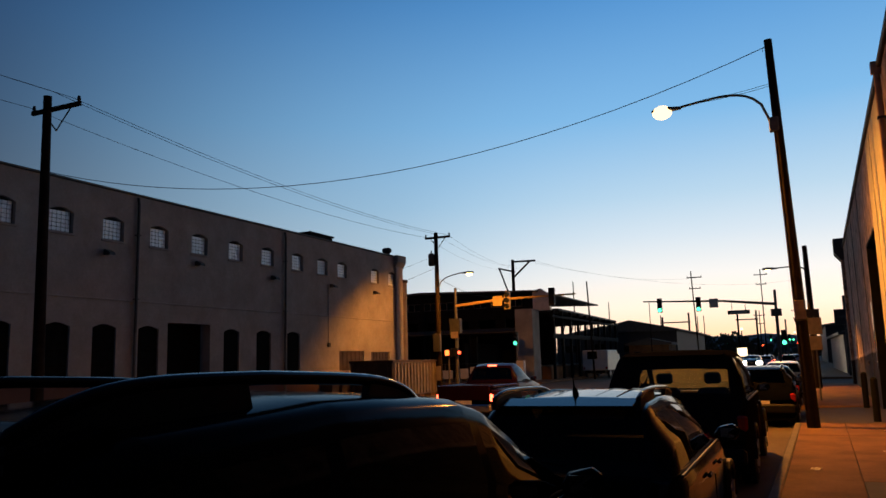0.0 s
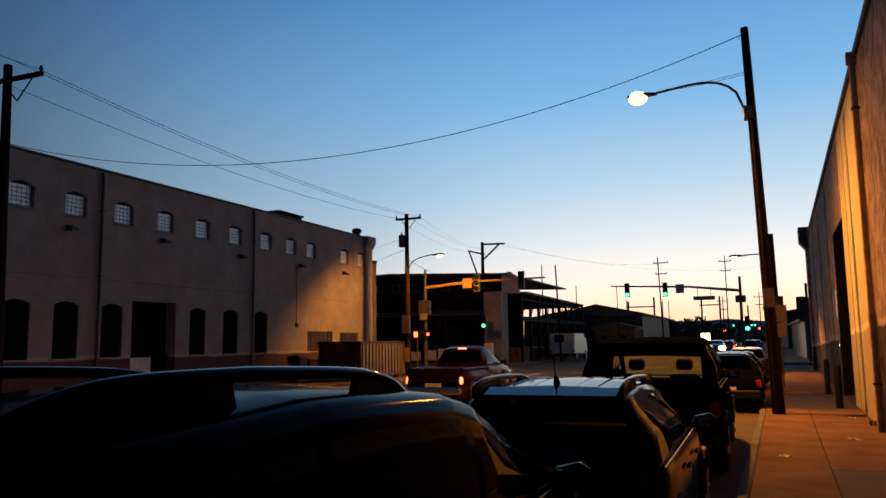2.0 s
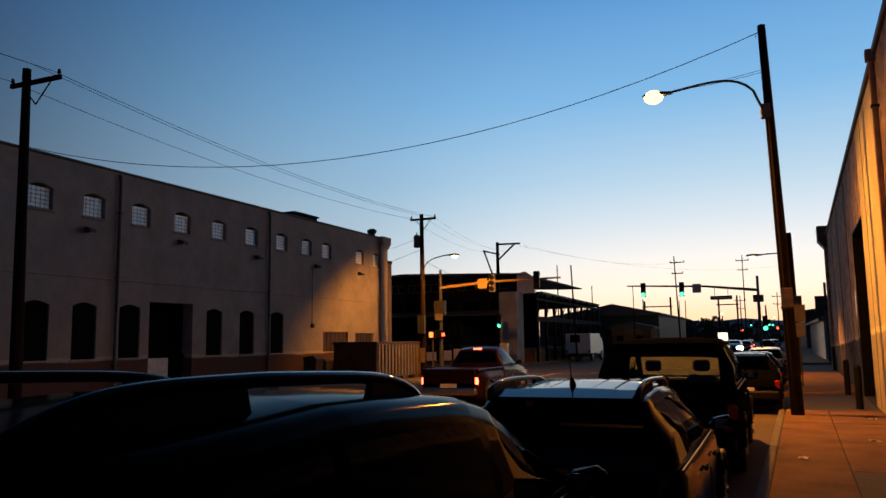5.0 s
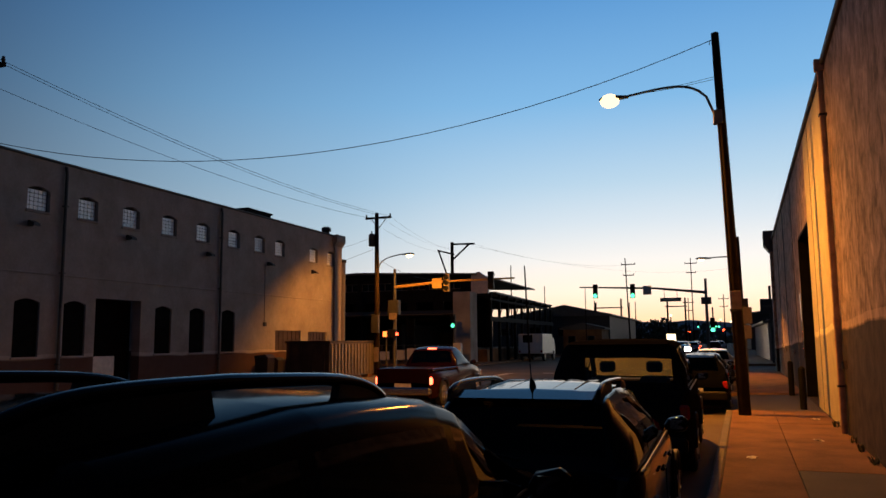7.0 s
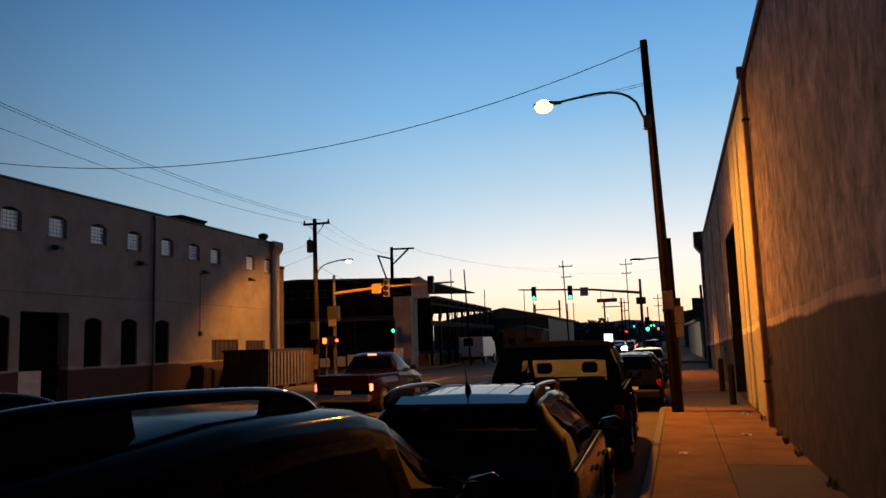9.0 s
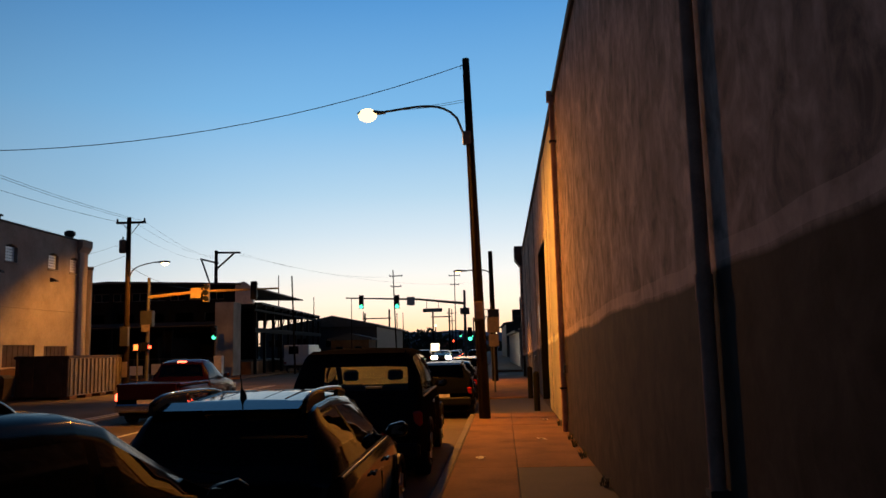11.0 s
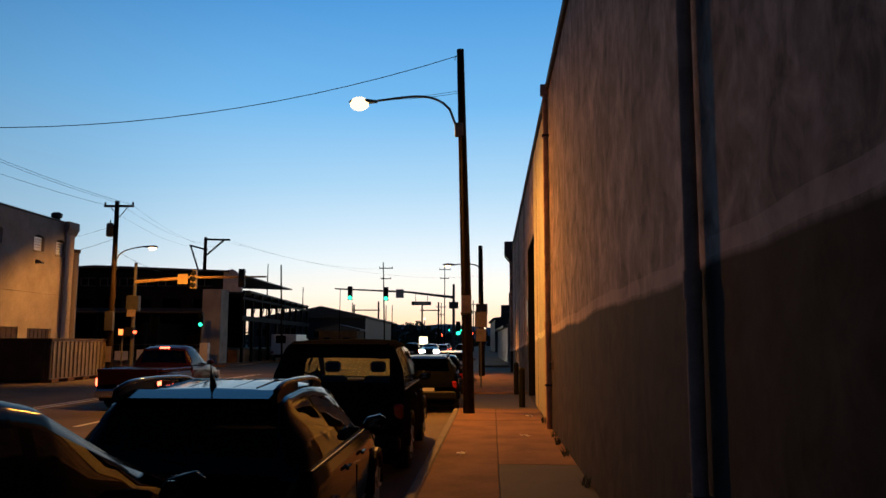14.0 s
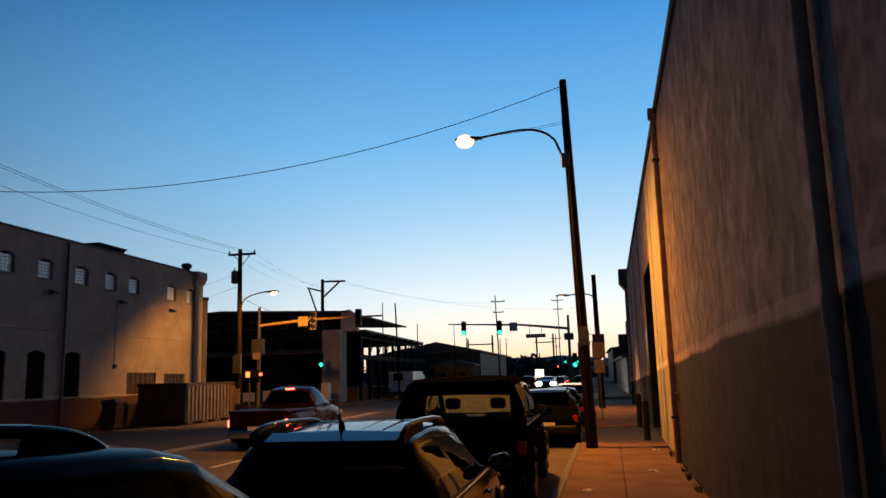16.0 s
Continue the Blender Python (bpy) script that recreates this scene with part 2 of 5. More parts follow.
M = dict(
    asphalt=mat("asphalt", (0.1, 0.078, 0.06), 0.9, 0, 0.4, 0.4, 0.4, 40, spec=0.2),
    line=mat("road_paint", (0.5, 0.48, 0.42), 0.7, 0, 0.4, 6, 0.2),
    concrete=mat("concrete", (0.15, 0.078, 0.038), 0.9, 0, 0.45, 1.2, 0.3, 30, spec=0.2, island=0.1),
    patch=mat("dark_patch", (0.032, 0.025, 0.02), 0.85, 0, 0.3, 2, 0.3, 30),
    kerb=mat("kerb_stone", (0.12, 0.1, 0.08), 0.85, 0, 0.3, 3, 0.3, 30),
    wall=stucco("grey_render", (0.35, 0.255, 0.205), (0.037, 0.026, 0.02), 2.44, 0.62, slope=0.024, flecks=0.7),
    bay=stucco("pale_render", (0.5, 0.46, 0.28), (0.36, 0.32, 0.19), 2.44, 0.12, vary=0.15, slope=0.024),
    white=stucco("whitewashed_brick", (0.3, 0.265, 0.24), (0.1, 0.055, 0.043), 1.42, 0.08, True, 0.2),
    coping=mat("dark_coping", (0.06, 0.055, 0.05), 0.7),
    dark=mat("dark_steel", (0.04, 0.038, 0.036), 0.6, 0.3),
    # near-black base for the hall, bollards and roof hatch
    hall=mat("near_black_steel", (0.007, 0.0065, 0.0065), 0.8, 0.0, 0.4, 1.5, spec=0.1),
    # window boards; also the shade of both loading openings, put into the colour
    boards=mat("dark_boards_and_recess_shade", (0.006, 0.0055, 0.005), 0.9, 0, 0.4, 4, spec=0.03),
    pipe=mat("painted_pipe", (0.42, 0.26, 0.18), 0.9, 0, 0.35, 5, spec=0.15),
    wood=mat("creosoted_wood", (0.016, 0.011, 0.008), 0.9, 0, 0.4, 5, 0.6, 50, spec=0.05),
    galv=mat("galvanised_steel", (0.1, 0.095, 0.088), 0.55, 0.5, 0.2, 8, 0.05),
    # yellow of sign and signal head; on the mast arm it imitates lamplight
    yellow=mat("yellow_and_lamplit_steel", (0.45, 0.3, 0.1), 0.5, 0, 0.2, 5),
    block=mat("glass_block", (0.8, 0.84, 0.88), 0.12, 0, 0.15, 9, 0.1, 40, 1.0),
    tyre=mat("tyre_rubber", (0.02, 0.02, 0.02), 0.8),
    rim=mat("alloy", (0.4, 0.4, 0.42), 0.3, 0.9, 0.1, 8, 0.0),
    black_car=mat("black_gloss_paint", (0.003, 0.0032, 0.0045), 0.12, 0, 0.3, 3, 0.0, spec=0.012),
    dusty=dusty_glass("dusty_windscreen", 0.08),
    silver=mat("silver_blue_paint", (0.16, 0.19, 0.25), 0.3, 0.3, 0.15, 2, 0.0, coat=1.0),
    matt=mat("matt_black_paint", (0.011, 0.011, 0.012), 0.9, 0, 0.3, 3, 0.02, spec=0.0),
    red=mat("dark_red_paint", (0.014, 0.002, 0.002), 0.25, 0, 0.2, 2, 0.0, spec=0.12),
    ink=mat("dark_grey_paint", (0.0025, 0.003, 0.0045), 0.08, 0.0, 0.15, 2, 0.0, spec=0.11),
    trim=mat("black_plastic", (0.009, 0.009, 0.01), 0.5, 0, 0.2, 8, 0.05, spec=0.1),
    seat=mat("dark_cloth", (0.03, 0.03, 0.032), 0.9),
    chrome=mat("chrome", (0.6, 0.6, 0.62), 0.12, 1.0, 0.05, 3, 0.0),
    carglass=glass("tinted_glass", (0.03, 0.032, 0.03), 0.02, 1.22),
    clear=glass("clear_glass", (0.75, 0.8, 0.76)),
    rust=mat("rusty_steel", (0.045, 0.028, 0.021), 0.7, 0.3, 0.5, 2, 0.3),
    ribbed=mat("ribbed_sheet", (0.19, 0.15, 0.1), 0.55, 0.4, 0.35, 2, 0.2),
    van_white=mat("van_white_paint", (0.75, 0.77, 0.72), 0.5, 0, 0.1, 2, 0.0),
    pier=mat("weathered_concrete", (0.3, 0.28, 0.26), 0.9, 0, 0.35, 0.8, 0.3, 20, spec=0.2),
    notice=mat("faded_notice", (0.17, 0.13, 0.12), 0.7, 0, 0.3, 8, 0.05),
    sign_white=mat("sign_white", (0.6, 0.55, 0.5), 0.6, 0, 0.2, 6, 0.05),
    sign_green=mat("sign_green", (0.03, 0.08, 0.05), 0.5, 0, 0.1, 6, 0.0),
    leaf=mat("dark_leaves", (0.035, 0.045, 0.025), 0.8, 0, 0.4, 3),
    bark=mat("bark", (0.06, 0.045, 0.035), 0.9),
    hill=mat("far_hill", (0.1, 0.13, 0.19), 0.9, 0, 0.15, 0.01, 0),
    amber=glow("sodium_lens", (1.0, 0.66, 0.28), 3.0),
    amber_far=glow("sodium_lens_far", (1.0, 0.6, 0.22), 8),
    green_on=glow("green_signal", (0.08, 1.0, 0.5), 2.4),
    red_on=glow("red_signal", (1.0, 0.06, 0.02), 9),
    tail_on=glow("tail_light_lit", (1.0, 0.09, 0.04), 9),
    tail=mat("tail_lens", (0.25, 0.01, 0.01), 0.15, 0, 0.1, 5, 0.0),
    head_on=glow("headlight_lit", (1.0, 0.85, 0.6), 400),
    head=mat("headlight_lens", (0.5, 0.52, 0.55), 0.1, 0.4, 0.1, 5, 0.0),
    orange_on=glow("hand_signal_lit", (1.0, 0.2, 0.04), 3),
    warm_on=glow("warm_shop_light", (1.0, 0.8, 0.5), 2.5),
)


# ---- building blocks ----
def mesh_of(name, bm, material, smooth=0.0):
    me = bpy.data.meshes.new(name)
    bm.normal_update()
    bmesh.ops.recalc_face_normals(bm, faces=bm.faces)
    bm.to_mesh(me)
    bm.free()
    me.materials.append(material)
    if smooth:
        me.shade_smooth()
        me.set_sharp_from_angle(angle=radians(smooth))
    return me


def part(name, bm, material, parent=None, label="", smooth=0.0, at=None):
    ob = new(name, mesh_of(name, bm, material, smooth))
    if parent is not None:
        ob.parent = parent
    if at is not None:
        ob.matrix_basis = at
    return tagged(ob, label)


def piece(name, me, parent, at):
    ob = new(name, me)
    ob.parent, ob.matrix_basis = parent, at
    return ob


def thing(name, at, label, category, group="", kind=""):
    ob = new(name)
    ob.matrix_basis = at
    return tagged(ob, label, category, group, kind)


def box(x0, x1, y0, y1, z0, z1, bevel=0.0, bm=None):
    bm = bm or bmesh.new()
    v = [bm.verts.new(p) for p in ((x0, y0, z0), (x1, y0, z0), (x1, y1, z0), (x0, y1, z0), (x0, y0, z1), (x1, y0, z1), (x1, y1, z1), (x0, y1, z1))]
    fs = [bm.faces.new([v[i] for i in q]) for q in ((3, 2, 1, 0), (4, 5, 6, 7), (0, 1, 5, 4), (1, 2, 6, 5), (2, 3, 7, 6), (3, 0, 4, 7))]
    if bevel:
        bmesh.ops.bevel(bm, geom=list({e for f in fs for e in f.edges}), offset=bevel, segments=1, affect="EDGES")
    return bm


def tube(points, r, n=8, bm=None):
    """A round bar along points; r is one radius or one for each point."""
    bm = bm or bmesh.new()
    pts = [Vector(p) for p in points]
    rs = r if isinstance(r, (list, tuple)) else [r] * len(pts)
    rings = []
    for i, p in enumerate(pts):
        d = (pts[min(i + 1, len(pts) - 1)] - pts[max(i - 1, 0)]).normalized()
        a = d.cross(Vector((0, 0, 1)) if abs(d.z) < 0.9 else Vector((1, 0, 0))).normalized()
        b = d.cross(a)
        rings.append([bm.verts.new(p + rs[i] * (math.cos(k * math.tau / n) * a + math.sin(k * math.tau / n) * b)) for k in range(n)])
    for s, t in zip(rings, rings[1:]):
        for k in range(n):
            bm.faces.new((s[k], s[(k + 1) % n], t[(k + 1) % n], t[k]))
    bm.faces.new(rings[0][::-1]), bm.faces.new(rings[-1])
    return bm


def prism(poly, lo, hi, axis=0, bm=None):
    """A flat outline (two coordinates a point) drawn out along an axis."""
    bm = bm or bmesh.new()
    put = (lambda h, a, b: (h, a, b)) if axis == 0 else (lambda h, a, b: (a, h, b)) if axis == 1 else (lambda h, a, b: (a, b, h))
    s = [bm.verts.new(put(lo, *p)) for p in poly]
    t = [bm.verts.new(put(hi, *p)) for p in poly]
    bm.faces.new(s), bm.faces.new(t)
    for i in range(len(poly)):
        j = (i + 1) % len(poly)
        bm.faces.new((s[i], s[j], t[j], t[i]))
    return bm


def pierced(y0, y1, z0, z1, x0, x1, holes):
    """A wall of thickness x0 to x1 with holes (y0, y1, z0, z1) right through it."""
    ys = sorted({y0, y1, *(h[0] for h in holes), *(h[1] for h in holes)})
    zs = sorted({z0, z1, *(h[2] for h in holes), *(h[3] for h in holes)})
    bm, vs = bmesh.new(), {}

    def v(x, y, z):
        return vs.setdefault((x, y, z), None) or vs.update({(x, y, z): bm.verts.new((x, y, z))}) or vs[(x, y, z)]

    def solid(i, j):
        if not (0 <= i < len(ys) - 1 and 0 <= j < len(zs) - 1):
            return False
        a, b = (ys[i] + ys[i + 1]) / 2, (zs[j] + zs[j + 1]) / 2
        return not any(h[0] < a < h[1] and h[2] < b < h[3] for h in holes)
    for i in range(len(ys) - 1):
        for j in range(len(zs) - 1):
            if not solid(i, j):
                continue
            a, b, c, d = ys[i], ys[i + 1], zs[j], zs[j + 1]
            for x in (x0, x1):
                bm.faces.new((v(x, a, c), v(x, b, c), v(x, b, d), v(x, a, d)))
            for di, dj, p, q in ((-1, 0, (a, c), (a, d)), (1, 0, (b, c), (b, d)), (0, -1, (a, c), (b, c)), (0, 1, (a, d), (b, d))):
                if not solid(i + di, j + dj):
                    bm.faces.new((v(x0, *p), v(x1, *p), v(x1, *q), v(x0, *q)))
    return bm


I4 = Matrix()
RIGHT = pose(0, 0, 0, 0, 0, -1.6)

# ---- ground and streets ----
bm = bmesh.new()
g = [-2500, -400, -120, -60, -30, -10, 10, 30, 60, 120, 400, 2500]
gv = [[bm.verts.new((x, y, 0)) for y in [-600, -60, -20, 0, 20, 40, 60, 90, 140, 260, 600, 3500]] for x in g]
for i in range(11):
    for j in range(11):
        bm.faces.new((gv[i][j], gv[i + 1][j], gv[i + 1][j + 1], gv[i][j + 1]))
tagged(part("ground", bm, M["asphalt"]), "worn dark asphalt street and ground", "road", kind="structure")

for k, (x, y0, y1, w) in enumerate([(-7.9, y, y + 3.0, 0.12) for y in range(8, 44, 9)] + [(-11.2, -6, 44, 0.11), (-11.5, -6, 44, 0.11), (-4.2, 44.2, 44.6, 3.2), (-8.0, 44.2, 44.6, 3.0)]):
    tagged(part("road_line", box(x - w / 2, x + w / 2, y0, y1, -0.01, 0.004), M["line"]), "faded painted road line on asphalt", "road line", kind="structure")

# right pavement, in the frame of the wall
pav = thing("pavement", RIGHT, "concrete pavement of large worn slabs", "pavement", kind="structure")
part("bedding", box(-0.06, 2.02, -9, 20.6, -0.02, 0.115), M["patch"], pav)
part("kerb", box(-0.2, -0.06, -9, 20.6, -0.02, 0.15, 0.02), M["kerb"], pav)
part("driveway", prism([(-0.2, 0.02), (0.15, 0.09), (2.3, 0.13), (2.3, -0.02), (-0.2, -0.02)], 20.62, 27.0, 1), M["patch"], pav, "dark worn driveway crossing")
part("far_pavement", box(-0.2, 3.0, 27.02, 47, -0.02, 0.15, 0.02), M["concrete"], pav)
part("corner_pavement", box(-0.2, 12.0, 58, 160, -0.02, 0.15, 0.02), M["concrete"], pav)
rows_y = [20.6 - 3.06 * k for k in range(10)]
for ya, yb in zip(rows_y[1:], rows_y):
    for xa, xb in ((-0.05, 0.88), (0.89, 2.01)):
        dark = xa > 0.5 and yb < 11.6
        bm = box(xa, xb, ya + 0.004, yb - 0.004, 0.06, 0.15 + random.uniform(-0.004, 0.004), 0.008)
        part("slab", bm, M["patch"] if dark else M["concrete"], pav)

tagged(part("left_pavement", box(-21.6, -20.7, -10, 40.2, -0.02, 0.15, 0.02), M["concrete"]), "narrow concrete pavement along the building", "pavement", kind="structure")
tagged(part("corner_pavement", box(-21.6, -17.5, 40.2, 46.5, -0.02, 0.15, 0.03), M["concrete"]), "concrete street corner with kerb", "pavement", kind="structure")
tagged(part("opposite_pavement", box(-40, -16.9, 55.5, 150, -0.02, 0.15, 0.03), M["concrete"]), "concrete pavement across the side street", "pavement", kind="structure")

# ---- right wall ----
TOP = 7.2
wall = thing("wall_right", RIGHT @ pose(2.02, 0, 0), "tall rendered warehouse wall, dark painted below", "wall", kind="structure")
part("render_coat", pierced(-10, 46.0, -0.02, TOP, 0, 0.4, [(21.9, 26.0, 0.14, 5.0)]), M["wall"], wall)
part("pale_bay", box(-0.012, -0.002, 16.15, 21.88, 0.16, TOP - 0.03, 0.003), M["bay"], wall, "pale smooth rendered bay beside the loading door")
part("coping", box(-0.07, 0.5, -10, 46.05, TOP, TOP + 0.14, 0.02), M["coping"], wall)
part("return_wall", box(0.4, 14, 45.6, 46.0, -0.02, TOP), M["wall"], wall)
part("roof", box(0.42, 14, -10, 45.6, TOP - 0.5, TOP - 0.3), M["coping"], wall)
part("back_wall", box(0.4, 14, -10, -9.6, -0.02, TOP), M["wall"], wall)
part("corner_pier", box(-0.14, 0.2, 44.9, 46.1, 0.1, 6.6, 0.02), M["wall"], wall)
part("pier_cap", prism([(-0.14, 6.6), (-0.45, 7.0), (-0.45, 7.75), (0.1, 7.75), (0.1, 6.6)], 44.8, 46.15, 1), M["coping"], wall)
for y in (20.4, 28.4, 34.0, 39.5):
    part("seam", box(-0.018, 0.01, y, y + 0.05, 0.2, TOP - 0.02), M["coping"], wall)
dd = thing("dock_door", RIGHT @ pose(2.02, 0, 0), "recessed loading door in the warehouse wall, its shade coloured near black", "door", kind="structure")
# near-black slats and an added lining carry the recess's shade in their colour
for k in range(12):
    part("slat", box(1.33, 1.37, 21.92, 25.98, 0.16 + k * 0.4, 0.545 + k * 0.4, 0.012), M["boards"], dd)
part("jamb", pierced(21.902, 25.998, 0.142, 4.998, 0.004, 1.32, [(21.98, 25.92, 0.142, 4.92)]), M["boards"], dd, "added door lining, near black for the recess shade")


def downpipe(name, y, r, top, base=0.15):
    t = thing(name, RIGHT @ pose(2.02 - r - 0.014, y, 0), "painted metal downpipe fixed to the rendered wall", "downpipe", "wall downpipes")
    part("pipe", tube([(0, 0, base), (0, 0, 2.22)], r, 12), M["pipe"], t, smooth=40)
    part("upper_pipe", tube([(0, 0, 2.22), (0, 0, top)], r * 0.93, 12), M["pipe"], t, smooth=40)
    part("socket", tube([(0, 0, 2.14), (0, 0, 2.3)], r * 1.15, 12), M["pipe"], t, smooth=40)
    part("hopper", prism([(-r * 1.6, top), (-r * 1.1, top - 0.22), (r * 1.1, top - 0.22), (r * 1.6, top)], -r * 1.6, r * 0.9 + 0.02, 0), M["pipe"], t)
    for z in (1.0, 6.2):
        part("bracket", box(-r * 1.2, r + 0.03, -r * 1.25, r * 1.25, z, z + 0.04), M["dark"], t)


downpipe("downpipe", 4.62, 0.048, TOP - 0.02)
downpipe("downpipe", 16.0, 0.06, TOP + 0.12)


def bollard(y):
    t = thing("bollard", RIGHT @ pose(1.62, y, 0.12), "dark steel bollard beside the loading door", "bollard", "door bollards")
    part("post", tube([(0, 0, 0), (0, 0, 1.02)], 0.085, 12), M["hall"], t, smooth=40)
    part("cap", tube([(0, 0, 1.02), (0, 0, 1.06), (0, 0, 1.08)], [0.085, 0.06, 0.01], 12), M["hall"], t, smooth=40)


bollard(21.5), bollard(26.6)
part("corner_guard", box(-0.02, 0.006, 26.08, 26.3, 1.3, 3.3, 0.005), M["chrome"], wall, "polished steel guard beside the door")
for y in (15.6, 30.5, 36.5):
    t = thing("wall_box", RIGHT @ pose(2.02, y, 1.42), "small shiny metal box on the rendered wall", "junction box", "wall boxes")
    part("case", box(-0.07, 0.004, -0.06, 0.06, -0.08, 0.08, 0.012), M["chrome"], t)
    part("lid", box(-0.082, -0.07, -0.05, 0.05, -0.07, 0.07, 0.004), M["galv"], t)

# ---- left building ----
FX, FTOP = -21.6, 8.32
WIN = [8.2, 10.4, 12.6, 14.8, 16.96, 19.15, 21.37, 23.6, 25.87, 28.15, 30.53, 32.74, 34.67, 38.3, 40.4]
LOW = [(10.6, 11.6), (12.6, 13.6), (14.8, 15.8), (16.95, 17.95), (18.87, 19.9), (20.92, 21.94), (25.64, 26.65), (27.84, 28.9), (30.15, 31.2)]
holes = [(y, y + 0.95, 6.5, 7.38) for y in WIN] + [(a, b, 1.5, 3.5) for a, b in LOW] + [(22.4, 24.8, 0.15, 3.62)] + [(34.8, 37.4, 1.5, 2.55), (38.2, 40.4, 1.5, 2.5)]
lb = thing("warehouse", pose(FX, 0, 0), "long two-storey whitewashed brick warehouse with glass-block windows", "building")
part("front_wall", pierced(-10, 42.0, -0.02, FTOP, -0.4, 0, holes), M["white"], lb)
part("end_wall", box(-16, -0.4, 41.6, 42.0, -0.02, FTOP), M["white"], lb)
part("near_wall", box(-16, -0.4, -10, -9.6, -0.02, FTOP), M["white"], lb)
part("roof", box(-16, -0.42, -9.6, 41.6, FTOP - 0.5, FTOP - 0.35), M["coping"], lb)
part("coping", box(-0.5, 0.06, -10, 42.05, FTOP, FTOP + 0.09, 0.02), M["coping"], lb)
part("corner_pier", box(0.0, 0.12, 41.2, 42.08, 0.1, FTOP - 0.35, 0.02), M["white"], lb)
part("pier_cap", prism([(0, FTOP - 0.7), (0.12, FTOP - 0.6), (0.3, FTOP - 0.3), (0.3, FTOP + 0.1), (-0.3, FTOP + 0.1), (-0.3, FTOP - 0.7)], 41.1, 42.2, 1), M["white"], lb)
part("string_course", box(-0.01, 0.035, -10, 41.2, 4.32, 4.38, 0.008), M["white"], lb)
blk = mesh_of("block", box(-0.04, 0.04, -0.083, 0.083, -0.066, 0.066, 0.014), M["block"])
for y in WIN:
    w = part("window_frame", pierced(y, y + 0.95, 6.5, 7.38, -0.22, -0.14, [(y + 0.03, y + 0.92, 6.53, 7.3)]), M["dark"], lb)
    arc = [(y, 7.38), (y + 0.95, 7.38)] + [(y + 0.95 * (1 - k / 8), 7.22 + 0.14 * math.sin(math.pi * k / 8)) for k in range(9)]
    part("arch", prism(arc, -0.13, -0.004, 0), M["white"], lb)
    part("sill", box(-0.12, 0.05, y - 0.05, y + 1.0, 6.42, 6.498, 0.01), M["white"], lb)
    for r in range(5):
        for c in range(5):
            piece("block", blk, w, pose(-0.17, y + 0.03 + 0.178 * (c + 0.5), 6.54 + 0.142 * (r + 0.5)))
for a, b in LOW:
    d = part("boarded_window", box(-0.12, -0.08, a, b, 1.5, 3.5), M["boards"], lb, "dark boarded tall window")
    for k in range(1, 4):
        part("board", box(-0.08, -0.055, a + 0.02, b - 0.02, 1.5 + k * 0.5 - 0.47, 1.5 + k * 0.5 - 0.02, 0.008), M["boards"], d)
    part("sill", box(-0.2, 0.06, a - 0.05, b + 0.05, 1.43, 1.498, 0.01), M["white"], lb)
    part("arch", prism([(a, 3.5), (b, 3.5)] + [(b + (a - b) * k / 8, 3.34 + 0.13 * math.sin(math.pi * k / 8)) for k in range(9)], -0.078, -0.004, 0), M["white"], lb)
# flat near-black sheet in place of the bay's dark inside
gd = part("loading_door", box(-0.75, -0.7, 22.2, 25.0, 0.1, 3.75), M["boards"], lb, "near-black sheet standing for the shade inside the loading bay")
part("half_door", box(-0.3, -0.22, 22.42, 23.7, 0.16, 1.45, 0.01), M["sign_white"], lb, "pale low door leaf")
for a, b, z in ((34.8, 37.4, 2.55), (38.2, 40.4, 2.5)):
    d = part("shutter", box(-0.14, -0.1, a, b, 1.5, z), M["rust"], lb, "rust-brown sheet over a low window")
    for k in range(6):
        part("rib", box(-0.1, -0.07, a + (b - a) * (k + 0.1) / 6, a + (b - a) * (k + 0.9) / 6, 1.52, z - 0.03, 0.006), M["rust"], d)
for y in (20.7, 29.9):
    t = thing("downpipe", pose(FX + 0.09, y, 0), "grey downpipe on the whitewashed warehouse", "downpipe", "warehouse downpipes")
    part("pipe", tube([(0, 0, 0.15), (0, 0, 3.2)], 0.06, 10), M["galv"], t, smooth=40)
    part("upper_pipe", tube([(0, 0, 3.2), (0, 0, 8.0), (-0.05, 0, 8.25)], 0.055, 10), M["dark"], t, smooth=40)
    for z in (1.2, 4.4, 6.8):
        part("bracket", box(-0.09, 0.07, -0.08, 0.08, z, z + 0.04), M["dark"], t)
t = thing("conduit", pose(FX + 0.03, 33.7, 0), "thin dark conduit on the warehouse wall", "conduit")
part("pipe", tube([(0, 0, 2.9), (0, 0, 5.9)], 0.014, 6), M["galv"], t)
part("box", box(-0.03, 0.1, -0.09, 0.09, 2.75, 2.95, 0.01), M["dark"], t)
for y, z in ((14.0, 6.0), (19.3, 6.02), (23.9, 6.1), (28.95, 5.96), (34.0, 5.97), (38.6, 5.93)):
    t = thing("wall_lamp", pose(FX, y, z), "small dark unlit wall lamp under the upper windows", "lamp", "warehouse wall lamps")
    part("base", box(-0.01, 0.1, -0.09, 0.09, -0.1, 0.1, 0.015), M["dark"], t)
    part("hood", prism([(0.1, 0.1), (0.34, -0.02), (0.36, -0.12), (0.1, -0.06)], -0.13, 0.13, 1), M["dark"], t)
t = thing("roof_vent", pose(-21.95, 40.9, FTOP - 0.36), "dark round vent on the warehouse roof edge", "vent")
part("neck", tube([(0, 0, 0), (0, 0, 0.65)], 0.2, 12), M["dark"], t, smooth=40)
part("cowl", tube([(0, 0, 0.62), (0, 0, 0.68), (0, 0, 0.85), (0, 0, 0.92)], [0.22, 0.29, 0.29, 0.18], 12), M["dark"], t, smooth=40)
